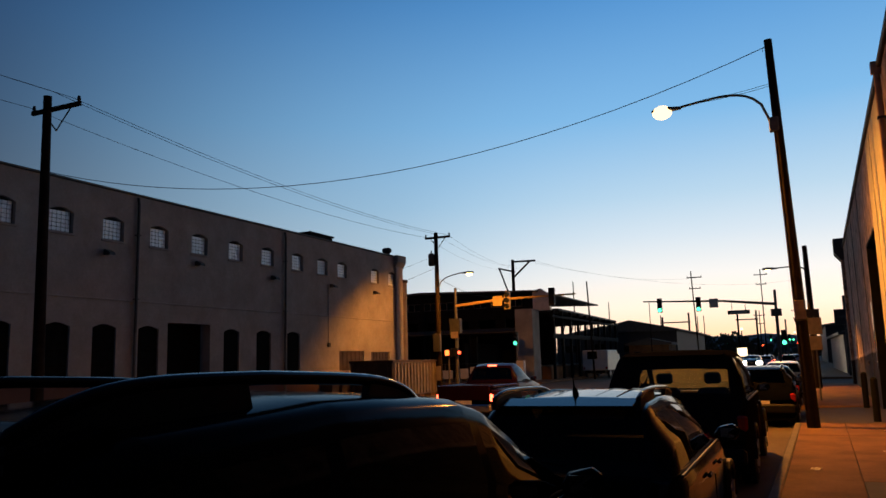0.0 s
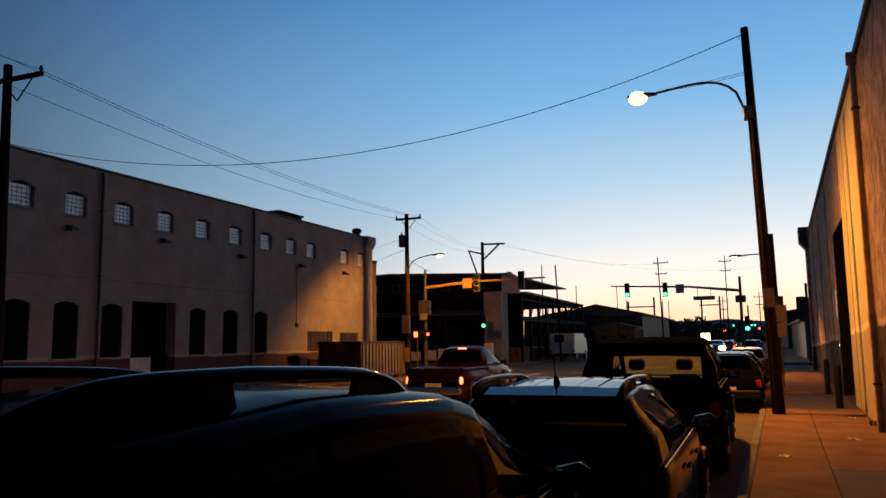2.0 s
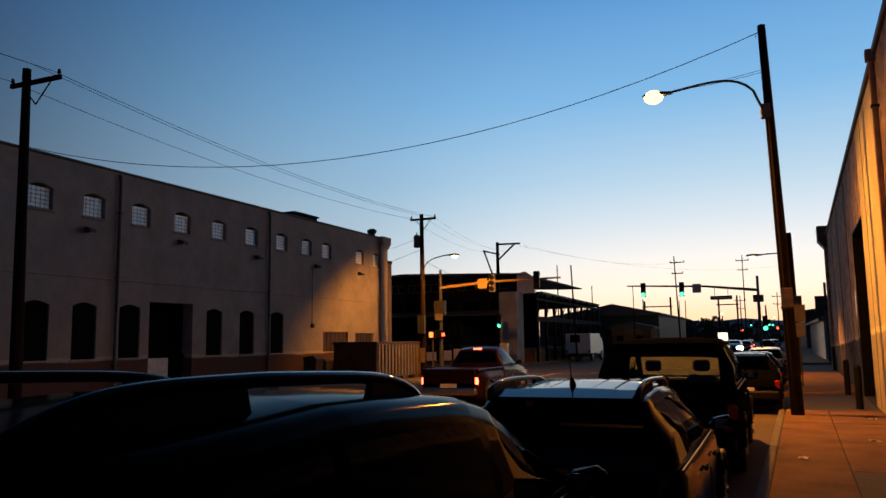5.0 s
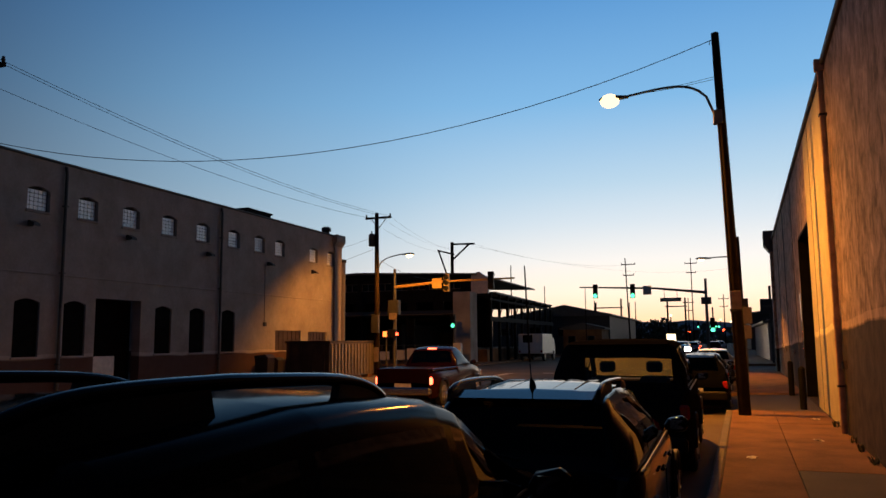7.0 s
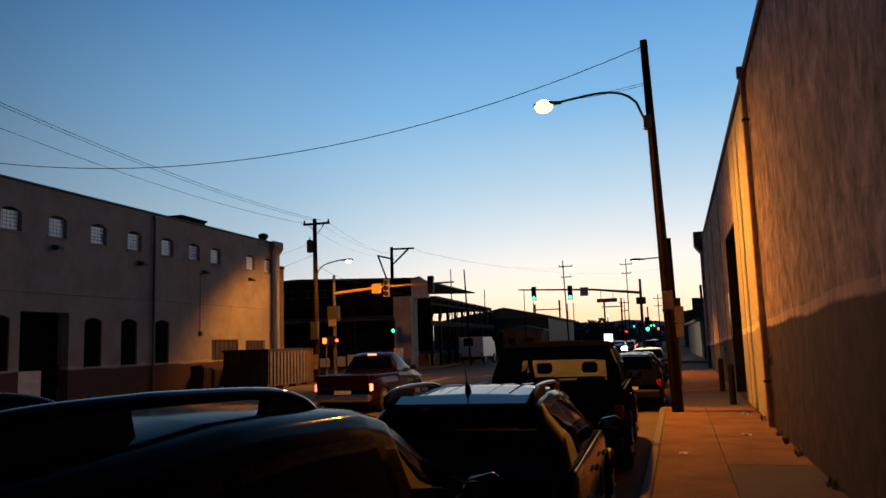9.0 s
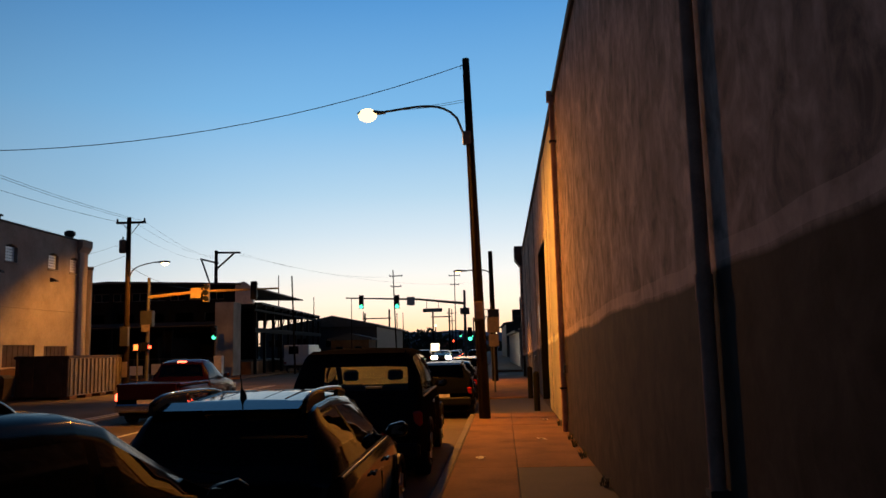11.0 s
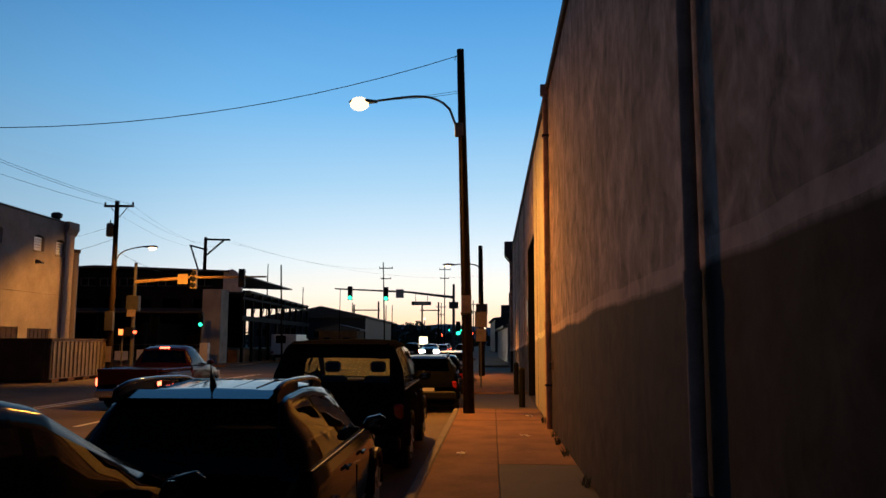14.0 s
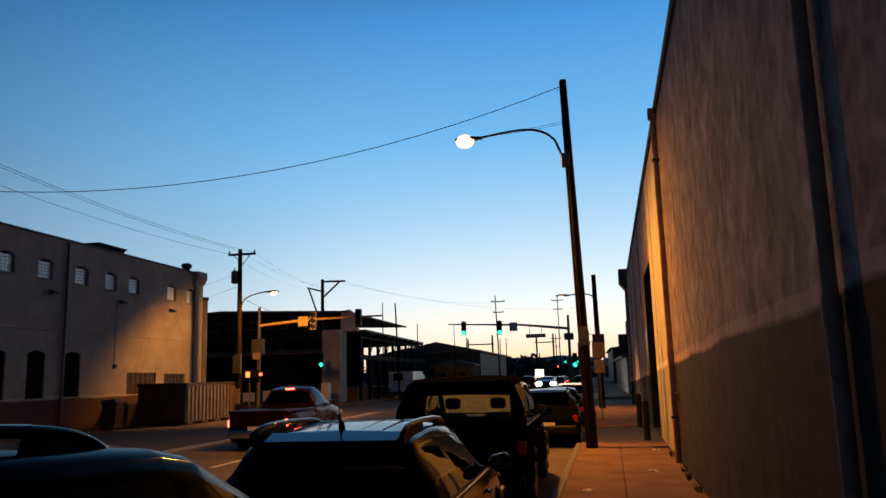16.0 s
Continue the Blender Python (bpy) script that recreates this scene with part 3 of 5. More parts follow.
t = thing("roof_hatch", pose(-23.4, 34.6, FTOP - 0.36), "low dark hatch house on the warehouse roof", "roof hatch")
part("box", box(-0.9, 0.9, -1.2, 1.0, 0, 0.86, 0.02), M["hall"], t)
part("lid", box(-0.98, 0.98, -1.28, 1.08, 0.86, 0.95, 0.02), M["hall"], t)

# ---- poles, lamps and wires ----
def pole(name, foot, head, r0, r1, label, category="utility pole"):
    t = thing(name, pose(*foot), label, category)
    d = Vector(head) - Vector(foot)
    part("shaft", tube([d * (k / 6) for k in range(7)], [r0 + (r1 - r0) * k / 6 for k in range(7)], 12), M["wood"], t, smooth=40)
    return t


def crossarm(t, z, half, brace=True, along=0.0):
    bm = box(-half, half, -0.05, 0.05, z - 0.06, z + 0.06, 0.01)
    part("crossarm", bm, M["wood"], t, at=pose(0, 0.12, 0, 0, 0, along))
    for s in (-1, 1):
        part("insulator", tube([(s * (half - 0.06), 0.12, z + 0.06), (s * (half - 0.06), 0.12, z + 0.12), (s * (half - 0.06), 0.12, z + 0.22)], [0.03, 0.055, 0.035], 8), M["dark"], t)
        if brace:
            part("brace", tube([(s * half * 0.55, 0.16, z - 0.06), (0, 0.16, z - 0.62)], 0.02, 6), M["dark"], t)


def cobra(t, root, tip, rise, lens, globe=1.0):
    """A curved bracket with a cobra-head luminaire at its end."""
    a, b = Vector(root), Vector(tip)
    pts = [a]
    for k in range(1, 13):
        u = k / 12
        pts.append(Vector((a.x + (b.x - a.x) * u, a.y + (b.y - a.y) * u, a.z + (b.z - a.z) * u + rise * math.sin(math.pi * min(1, u ** 0.55) * 0.82) * (1 - 0.35 * u))))
    arm = part("bracket_arm", tube(pts, 0.032, 8), M["galv"], t, smooth=50)
    e = pts[-1]
    s = 1 if b.x > a.x else -1
    prof = [(0, 0.05, 0.05), (0.12, 0.075, 0.06), (0.3, 0.12, 0.08), (0.5, 0.14, 0.09), (0.68, 0.1, 0.06), (0.74, 0.03, 0.02)]
    bm, rings = bmesh.new(), []
    for u, w, h in prof:
        rings.append([bm.verts.new((e.x + s * u, e.y + w * math.cos(q * math.tau / 12), e.z - 0.03 + h * max(-0.35, math.sin(q * math.tau / 12)))) for q in range(12)])
    for p, q in zip(rings, rings[1:]):
        for k in range(12):
            bm.faces.new((p[k], p[(k + 1) % 12], q[(k + 1) % 12], q[k]))
    bm.faces.new(rings[0]), bm.faces.new(rings[-1])
    head = part("lamp_head", bm, M["galv"], t, "grey cobra-head luminaire", smooth=50)
    bm = bmesh.new()
    bmesh.ops.create_uvsphere(bm, u_segments=14, v_segments=8, radius=1, matrix=Matrix.Translation((e.x + s * 0.47, e.y, e.z - 0.08)) @ Matrix.Diagonal((0.26 * globe, 0.19 * globe, 0.19 * globe, 1)))
    part("lens", bm, lens, head, "glowing sodium lens", smooth=60).visible_shadow = False
    return arm


p = pole("street_lamp_pole", (0.77, 19.2, 0.1), (0.55, 19.2, 9.42), 0.142, 0.092, "tall leaning wooden pole carrying a lit sodium street lamp", "street lamp")
cobra(p, (-0.32, -0.05, 7.25), (-2.36, 0, 7.72), 0.72, M["amber"], 0.95)
part("mount", box(-0.36, -0.14, -0.12, 0.06, 7.0, 7.35, 0.02), M["galv"], p)
part("conduit", tube([(-0.12, -0.09, 0.1), (-0.25, -0.07, 7.1)], 0.02, 6), M["wood"], p)
part("notice", box(-0.19, 0.06, -0.175, -0.15, 2.5, 2.93, 0.004), M["notice"], p, "pale notice fixed round the pole")
part("band", tube([(-0.05, 0, 2.46), (-0.065, 0, 2.54)], 0.15, 12), M["dark"], p)
part("hook", tube([(-0.26, -0.06, 9.12), (-0.34, -0.06, 9.13), (-0.36, -0.06, 9.02)], 0.012, 6), M["dark"], p)

p1 = pole("utility_pole", (-17.65, 13.8, -0.02), (-17.85, 13.8, 9.45), 0.17, 0.11, "dark wooden utility pole with one crossarm", "utility pole")
crossarm(p1, 9.12, 0.95)
p2 = pole("utility_pole", (-17.75, 39.2, 0.1), (-17.8, 39.2, 9.2), 0.17, 0.11, "wooden utility pole with transformer and lit lamp", "utility pole")
crossarm(p2, 8.85, 0.8)
can = part("transformer", tube([(-0.33, -0.05, 7.2), (-0.33, -0.05, 7.25), (-0.33, -0.05, 7.85), (-0.33, -0.05, 7.92)], [0.15, 0.19, 0.19, 0.12], 14), M["galv"], p2, "grey transformer can", smooth=40)
part("bushing", tube([(-0.33, -0.05, 7.92), (-0.33, -0.05, 8.08)], 0.035, 8), M["dark"], can)
cobra(p2, (0.12, -0.1, 5.95), (2.1, -1.45, 6.38), 0.35, M["amber_far"], 0.7)
part("meter_box", box(-0.22, 0.22, -0.36, -0.14, 2.3, 3.3, 0.02), M["dark"], p2)
part("guard", box(-0.14, 0.14, -0.19, -0.15, 0.7, 1.5), M["notice"], p2)

# frame pole behind the dark building
p3 = pole("frame_pole", (-23.87, 70, 0), (-23.87, 70, 11.5), 0.2, 0.15, "tall dark pole with braced crossarm beyond the roof", "utility pole")
part("arm_right", tube([(0, 0, 11.3), (2.3, 0, 11.25)], 0.1, 6), M["dark"], p3)
part("arm_left", tube([(-1.5, 0, 10.75), (0.2, 0, 10.3)], 0.09, 6), M["dark"], p3)
part("strut_right", tube([(0.1, 0, 9.8), (1.7, 0, 11.2)], 0.09, 6), M["dark"], p3)
part("strut_left", tube([(-1.4, 0, 10.7), (-0.5, 0, 8.2)], 0.08, 6), M["dark"], p3)

FARP = [(-15.4, 66, 8.5, 0.12, 0.3), (-20.6, 80, 10.0, 0.1, 0), (-23.4, 110, 9.7, 0.12, 0), (-10.3, 100, 12.3, 0.13, 0.35), (-3.2, 120, 14.0, 0.12, 0), (-13.5, 130, 8.0, 0.14, 0), (-18.5, 125, 8.2, 0.14, 0), (-4.5, 140, 9.0, 0.14, 0), (1.4, 150, 10.0, 0.15, 0), (-9.2, 58.6, 5.95, 0.05, 0), (-14.5, 150, 9.0, 0.14, 0)]
for k, (x, y, h, r, lean) in enumerate(FARP):
    t = pole("utility_pole", (x, y, 0), (x - lean, y, h), r * 0.8, r * 0.5, "distant bare wooden pole against the dusk sky", "utility pole")
    if k in (3, 4, 7, 8):
        crossarm(t, h - 0.8, 0.9, False)
        crossarm(t, h - 2.2, 0.7, False)
for x0, x1, y, z in ((-8.6, -5.4, 150, 8.0), (-20.5, -16.0, 140, 7.6)):
    t = thing("gantry", pose(x0, y, 0), "distant pole frame with a beam across", "utility pole")
    part("post", tube([(0, 0, 0), (0, 0, z + 1)], 0.16, 8), M["wood"], t)
    part("post", tube([(x1 - x0, 0, 0), (x1 - x0, 0, z + 1.6)], 0.16, 8), M["wood"], t)
    part("beam", tube([(-0.4, 0, z), (x1 - x0 + 0.3, 0, z)], 0.12, 6), M["wood"], t)
p4 = pole("utility_pole", (1.4, 40, 0.1), (1.34, 40, 6.9), 0.16, 0.11, "dark pole beside the warehouse with a small lamp", "utility pole")
cobra(p4, (-0.1, 0, 5.6), (-1.3, 0, 5.75), 0.2, M["amber_far"], 0.5)
part("sign_plate", box(-0.3, 0.3, -0.16, -0.13, 3.2, 3.75, 0.01), M["dark"], p4)
t = thing("street_sign", pose(1.22, 30.0, 0.1), "weathered sign boards on a thin post by the pavement", "sign")
part("post", tube([(0, 0, 0), (0, 0, 3.0)], 0.03, 8), M["galv"], t)
part("board", box(-0.24, 0.24, -0.05, -0.03, 2.35, 2.95, 0.01), M["notice"], t)
part("board", box(-0.2, 0.2, -0.05, -0.03, 1.8, 2.3, 0.01), M["notice"], t)


def wire(a, b, sag, r=0.008, n=24):
    t = thing("overhead_wire", pose(*a), "thin dark sagging overhead wire", "wire", "overhead wires")
    d = Vector(b) - Vector(a)
    part("cable", tube([d * (k / n) - Vector((0, 0, sag * 4 * (k / n) * (1 - k / n))) for k in range(n + 1)], r, 5), M["trim"], t)


wire((0.52, 19.15, 9.25), (-21.5, 16.5, 8.4), 1.8, 0.011)
wire((0.5, 19.15, 8.3), (-1.2, 19.2, 8.12), 0.02, 0.006)
wire((0.5, 19.15, 8.24), (-1.25, 19.2, 8.1), 0.03, 0.006)
for dx, dz in ((-0.87, 0.0), (0.0, 0.35), (0.87, 0.0)):
    wire((-17.85 + dx, 13.9, 9.3 + dz), (-17.8 + dx * 0.85, 39.3, 9.03 + dz * 0.3), 0.45, 0.008)
    wire((-17.85 + dx, 13.9, 9.3 + dz), (-17.85 + dx, -20, 9.6 + dz), 0.4, 0.008)
    wire((-17.8 + dx * 0.85, 39.3, 9.03 + dz * 0.3), (-23.8 + dx, 70, 10.6 + dz), 0.5, 0.005)
wire((-17.75, 39.2, 6.6), (-24, 70, 8.4), 0.8, 0.01)
wire((-21.6, 70, 11.2), (-10.3, 100, 11.4), 0.8, 0.007)
wire((-21.6, 70, 11.0), (2.05, 120, 12.2), 1.4, 0.007)
wire((-26, 66, 7.6), (-45, 45, 9), 0.6, 0.014)
wire((-17.8, 39.2, 7.9), (-40, 60, 9.2), 0.5, 0.006)
wire((-17.8, 39.2, 7.2), (-40, 62, 7.6), 0.3, 0.009)

# ---- traffic signals ----
def signal_head(t, x, y, z, lit=None, which=2, face=-1):
    h = part("signal_head", box(x - 0.17, x + 0.17, y - 0.12, y + 0.12, z - 0.52, z + 0.52, 0.02), M["yellow"] if lit is None else M["trim"], t, "three-lamp traffic signal head")
    for k in range(3):
        c = (x, y + face * 0.13, z + 0.34 - 0.34 * k)
        on = lit is not None and k == which
        part("lamp_lens", tube([c, (c[0], c[1] + face * 0.03, c[2])], [0.16, 0.14], 14), lit if on else M["trim"], h, "lit lens" if on else "")
        part("visor", prism([(c[0] + 0.15 * math.cos(q * math.pi / 8), c[2] + 0.15 * math.sin(q * math.pi / 8)) for q in range(9)] + [(c[0] + 0.135 * math.cos(q * math.pi / 8), c[2] + 0.135 * math.sin(q * math.pi / 8)) for q in range(8, -1, -1)], c[1], c[1] + face * 0.2, 1), M["trim"], h)


m1 = thing("traffic_signal", pose(-18.4, 43.2, 0.14), "mast-arm traffic signal, arm lit orange by the lamp", "traffic signal")
part("mast", tube([(0, 0, 0), (0, 0, 6.2)], [0.12, 0.085], 12), M["galv"], m1, smooth=40)
# steel arm coloured yellow to imitate the street lamp's orange light on it
part("mast_arm", tube([(0, 0, 5.1), (3.2, 0, 5.35), (7.6, 0, 5.4)], [0.1, 0.08, 0.05], 10), M["yellow"], m1, "mast arm with the lamp's orange light put into its colour", smooth=40)
part("arm_sign", box(2.5, 3.1, -0.12, -0.09, 4.95, 5.55, 0.01), M["yellow"], m1, "yellow sign plate on the arm")
signal_head(m1, 3.4, 0, 5.25)
signal_head(m1, 6.15, 0.05, 5.32, M["head"], 5, 1)
part("cabinet", box(-0.35, 0.35, -0.3, 0.1, 3.4, 4.3, 0.03), M["dark"], m1)
part("notice", box(-0.25, 0.25, -0.33, -0.31, 3.1, 3.5), M["notice"], m1)
part("walk_signal", box(-0.26, 0.2, -0.4, -0.14, 2.0, 2.5, 0.02), M["trim"], m1)
part("walk_lens", box(0.22, 0.4, -0.42, -0.4, 2.15, 2.3), M["red_on"], m1, "lit red hand lens")
t = thing("walk_signal", pose(-18.75, 42.6, 2.1), "pedestrian signal showing a lit orange hand", "traffic signal")
part("post", tube([(0, 0.12, -1.96), (0, 0.12, 0.5)], 0.05, 8), M["galv"], t)
part("housing", box(-0.22, 0.22, -0.12, 0.12, 0, 0.5, 0.02), M["trim"], t)
part("hand_lens", box(-0.13, 0.13, -0.14, -0.122, 0.1, 0.42, 0.01), M["orange_on"], t)

m2 = thing("traffic_signal", pose(-0.45, 58.2, 0.14), "mast-arm traffic signal with two green lights", "traffic signal")
part("mast", tube([(0, 0, 0), (0, 0, 6.1)], [0.13, 0.09], 12), M["galv"], m2, smooth=40)
part("mast_arm", tube([(0, 0, 5.1), (-3.5, 0, 5.5), (-9.1, 0, 5.75)], [0.11, 0.08, 0.05], 10), M["galv"], m2, smooth=40)
signal_head(m2, -7.9, -0.1, 5.4, M["green_on"])
signal_head(m2, -5.15, -0.1, 5.35, M["green_on"])
part("arm_sign", box(-4.4, -3.8, -0.14, -0.11, 5.05, 5.7, 0.01), M["sign_white"], m2, "square regulatory sign plate")
sp = part("street_name_plate", box(-3.2, -1.72, -0.06, -0.02, 4.5, 4.78, 0.01), M["sign_green"], m2, "dark green street name plate")
part("name_bar", box(-3.0, -1.92, -0.07, -0.062, 4.6, 4.68), M["sign_white"], sp)
for x in (-2.9, -2.0):
    part("hanger", tube([(x, -0.02, 4.78), (x, -0.02, 5.4)], 0.02, 6), M["galv"], m2)
part("camera_box", box(-0.35, 0.35, -0.28, 0.1, 4.25, 4.75, 0.03), M["galv"], m2)
signal_head(m2, 0.35, -0.2, 2.75, M["green_on"])

m3 = thing("traffic_signal", pose(-18.95, 56.0, 0.14), "post-mounted traffic signal showing green", "traffic signal")
part("mast", tube([(0, 0, 0), (0, 0, 3.6)], 0.06, 10), M["galv"], m3)
signal_head(m3, 0, -0.18, 3.3, M["green_on"])
t = thing("control_cabinet", pose(-18.6, 55.8, 0.15), "pale grey signal control cabinet at the corner", "cabinet")
part("body", box(-0.3, 0.3, -0.25, 0.25, 0, 1.6, 0.02), M["sign_white"], t)
part("door", box(-0.26, 0.26, -0.27, -0.252, 0.1, 1.5, 0.01), M["sign_white"], t)
m4 = thing("traffic_signal", pose(-0.5, 132, 0), "far traffic signals showing green over the street", "traffic signal")
part("mast", tube([(0, 0, 0), (0, 0, 7.0)], 0.12, 8), M["galv"], m4)
part("mast_arm", tube([(0, 0, 4.4), (-9, 0, 4.7)], 0.07, 8), M["galv"], m4)
for x in (-2.3, 0.4):
    signal_head(m4, x, -0.2, 4.2, M["green_on"])

# ---- vehicles ----
def wheel(parent, x, y, r, side):
    w = part("wheel", tube([(x - side * 0.22, y, r), (x - side * 0.2, y, r), (x - side * 0.02, y, r), (x, y, r)], [r * 0.9, r, r, r * 0.9], 24), M["tyre"], parent, smooth=40)
    part("rim", tube([(x - side * 0.02, y, r), (x + side * 0.008, y, r), (x + side * 0.012, y, r)], [r * 0.66, r * 0.64, r * 0.2], 20), M["rim"], w, smooth=30)
    for k in range(5):
        a = k * math.tau / 5
        part("spoke", tube([(x + side * 0.012, y + 0.05 * math.cos(a), r + 0.05 * math.sin(a)), (x + side * 0.014, y + r * 0.6 * math.cos(a), r + r * 0.6 * math.sin(a))], 0.022, 5), M["rim"], w)


def car(at, label, category, paint, L, W, belt, roof, rear0, rear1, front1, front0, hood, roofw, lit=None, heads=None,
        rails=False, antenna=False, bed=False, edge=0.06, ground=0.22, wr=0.34, rear_top=None, glass_mat=None, header=0.0, name="parked_car"):
    """Length along y from the rear bumper. belt, roof: heights; rear0 to rear1 the rear glass, front1 to front0 the windscreen, along y."""
    c = thing(name, at, label, category)
    gm = glass_mat or M["carglass"]
    hw = W / 2
    deck = belt if rear_top is None else rear_top

    rw = roofw / 2
    nose, mid = L - 0.04, (rear1 + front1) / 2

    def at_y(table, y):
        for (a, p), (b, q) in zip(table, table[1:]):
            if y <= b:
                return p + (q - p) * max(0.0, y - a) / max(1e-6, b - a)
        return table[-1][1]
    swell = 0.45 * (front0 - front1)
    top = [(0.0, deck - 0.34), (0.05, deck - 0.14), (min(0.16, rear0 * 0.6), deck - 0.015)] + ([(rear0 - 0.01, deck)] if rear0 > 0.35 else [])
    top += [(rear0, deck + 0.005), (rear0 * 0.35 + rear1 * 0.65, deck + (roof - deck) * 0.71), (rear1, roof - 0.075), (rear1 + 0.16, roof - 0.03), (mid - 0.1, roof), (mid + 0.2, roof - 0.005), (front1 - 0.25, roof - 0.04), (front1, roof - 0.09)]
    top += [(front1 + swell, roof - 0.09 - (roof - belt) * 0.36), (front0, hood + 0.05), (front0 + 0.35, hood), (L - 0.6, hood - 0.06), (L - 0.2, hood - 0.15), (nose, hood - 0.33), (L, hood - 0.45)]
    wide = [(0.0, 0.88), (0.08, 0.945), (0.3, 0.985), (0.7, 1.0), (L * 0.6, 1.0), (L - 0.7, 0.98), (L - 0.25, 0.92), (nose, 0.83), (L, 0.74)]
    sill = [(0.0, ground + 0.16), (0.2, ground), (L - 0.3, ground), (L, ground + 0.16)]

    def ring(y):
        zt, w, zb = at_y(top, y), hw * at_y(wide, y), at_y(sill, y)
        rise = belt + 0.05 * (1 - y / L) - 0.02
        b = min(rise, zt - 0.03)
        g = max(0.0, min(1.0, (zt - b) / (roof - belt)))
        zg = zt - (edge + 0.07) * g - 0.012
        xm = (w - 0.06) + (rw + 0.045 - w + 0.06) * 0.47 * g
        xg = (w - 0.13) + (rw - w + 0.13) * g
        half = [(w * 0.9, zb), (w * 0.985, zb + 0.1), (w * 1.005, zb + 0.3), (w, b - 0.2), (w - 0.018, b - 0.08), (w - 0.06, b), (xm + 0.018 * g, b + (zg - b) * 0.5), (xg, zg), (xg - 0.03, zt - (edge + 0.07) * 0.5 * g - 0.008), (xg - 0.085, zt - edge * 0.55 * g - 0.005), (xg * 0.55, zt - edge * 0.16 * g), (0, zt)]
        return [(x, y, z) for x, z in half] + [(-x, y, z) for x, z in half[-2::-1]]
    posts = [0.34, 0.64] if front1 - rear1 > 1.2 else [0.5]
    spots = {y for y, z in top} | {rear1 + 0.07, rear1 - 0.03, front1 - 0.03, front1 + 0.02, front0 - 0.05, rear0 + 0.04} | {L * 0.45, L * 0.19, L * 0.81, rear1 - 0.03 - header}
    door_lines = [rear0 + (front0 - rear0) * u for u in posts]
    spots |= {y + d for y in door_lines for d in (-0.045, 0.045)}
    spots |= {rear1 + (front1 - rear1) * k / 9 for k in range(1, 9)}
    ys = [y for y in sorted(spots) if 0 <= y <= L]
    ys = [y for k, y in enumerate(ys) if k == 0 or y - ys[k - 1] > 0.008]
    rings = [ring(y) for y in ys]
    cells = {"body": [], "rear_window": [], "windscreen": [], "side_window": []}
    for a in range(len(ys) - 1):
        ym = (ys[a] + ys[a + 1]) / 2
        post = any(abs(ym - y) < 0.045 for y in door_lines)
        for k in range(22):
            q = min(k, 21 - k)
            what = "body"
            if q >= 9 and rear0 + 0.04 < ym < rear1 - 0.03 - header and not (header and k == 12):
                what = "rear_window"
            elif q >= 9 and front1 + 0.02 < ym < front0 - 0.05:
                what = "windscreen"
            elif q in (5, 6) and rear1 + 0.07 < ym < front0 - 0.05 and not post:
                what = "side_window"
            cells[what].append((a, k))
    for what, faces in cells.items():
        for side in ((0, 11), (11, 22)) if what == "side_window" else ((0, 22),):
            lanes = [[]]
            for a, k in sorted(faces):
                if side[0] <= k < side[1]:
                    if what == "side_window" and lanes[-1] and a > lanes[-1][-1][0] + 1:
                        lanes.append([])
                    lanes[-1].append((a, k))
            for lane in lanes:
                bm, vs = bmesh.new(), {}

                def vert(a, k):
                    if (a, k) not in vs:
                        vs[(a, k)] = bm.verts.new(rings[a][k])
                    return vs[(a, k)]
                for a, k in lane:
                    bm.faces.new((vert(a, k), vert(a, k + 1), vert(a + 1, k + 1), vert(a + 1, k)))
                if what == "body":
                    for a in (0, len(ys) - 1):
                        bm.faces.new([vert(a, k) for k in range(23)])
                    for a in range(len(ys) - 1):
                        bm.faces.new((vert(a, 22), vert(a, 0), vert(a + 1, 0), vert(a + 1, 22)))
                    part("body", bm, paint, c, smooth=38)
                else:
                    m = gm if what != "windscreen" else (M["dusty"] if gm is M["clear"] else M["clear"])
                    part(what, bm, m, c, smooth=60).visible_shadow = False
    wb = hw - 0.085
    cuts = [0.0] + posts + [1.0]
    for s in (-1, 1):
        def low(u):
            return Vector((s * (hw - 0.06), rear0 + (front0 - rear0) * u, belt))
        part("belt_trim", tube([low(0) + Vector((s * 0.03, 0, 0.01)), low(0.5) + Vector((s * 0.035, 0, 0.01)), low(1) + Vector((s * 0.03, 0, 0.0))], 0.014, 6), M["trim"], c)
        for a, b in list(zip(cuts, cuts[1:]))[1 if len(cuts) == 4 else 0:]:
            y = low(a).y + 0.22
            part("door_handle", box(s * (hw + 0.02) - 0.02, s * (hw + 0.02) + 0.015, y, y + 0.18, belt - 0.165, belt - 0.135, 0.01), M["ink"], c)
            part("door_seam", box(s * (hw + 0.001) - 0.006, s * (hw + 0.001) + 0.006, low(b).y - 0.01, low(b).y + 0.005, ground + 0.3, belt - 0.22), M["trim"], c)
        mx, my = s * (hw + 0.07), front0 - 0.3
        mir = part("mirror", tube([(mx - s * 0.1, my + 0.02, belt + 0.03), (mx - s * 0.06, my, belt + 0.06), (mx + s * 0.06, my - 0.01, belt + 0.08), (mx + s * 0.1, my, belt + 0.08)], [0.04, 0.07, 0.078, 0.04], 12), paint, c, smooth=60)
        part("mirror_glass", box(mx - 0.06, mx + 0.06, my - 0.08, my - 0.075, belt + 0.03, belt + 0.12), M["chrome"], mir)
        for y in (L * 0.19, L * 0.81):
            wheel(c, s * (hw + 0.005), y, wr, s)
            bm = tube([(s * (hw + 0.006), y + (wr + 0.05) * math.cos(k * math.pi / 10), wr + (wr + 0.05) * math.sin(k * math.pi / 10)) for k in range(11)], 0.035, 6)
            part("wheel_arch", bm, M["trim"], c)
        zt = deck - 0.2
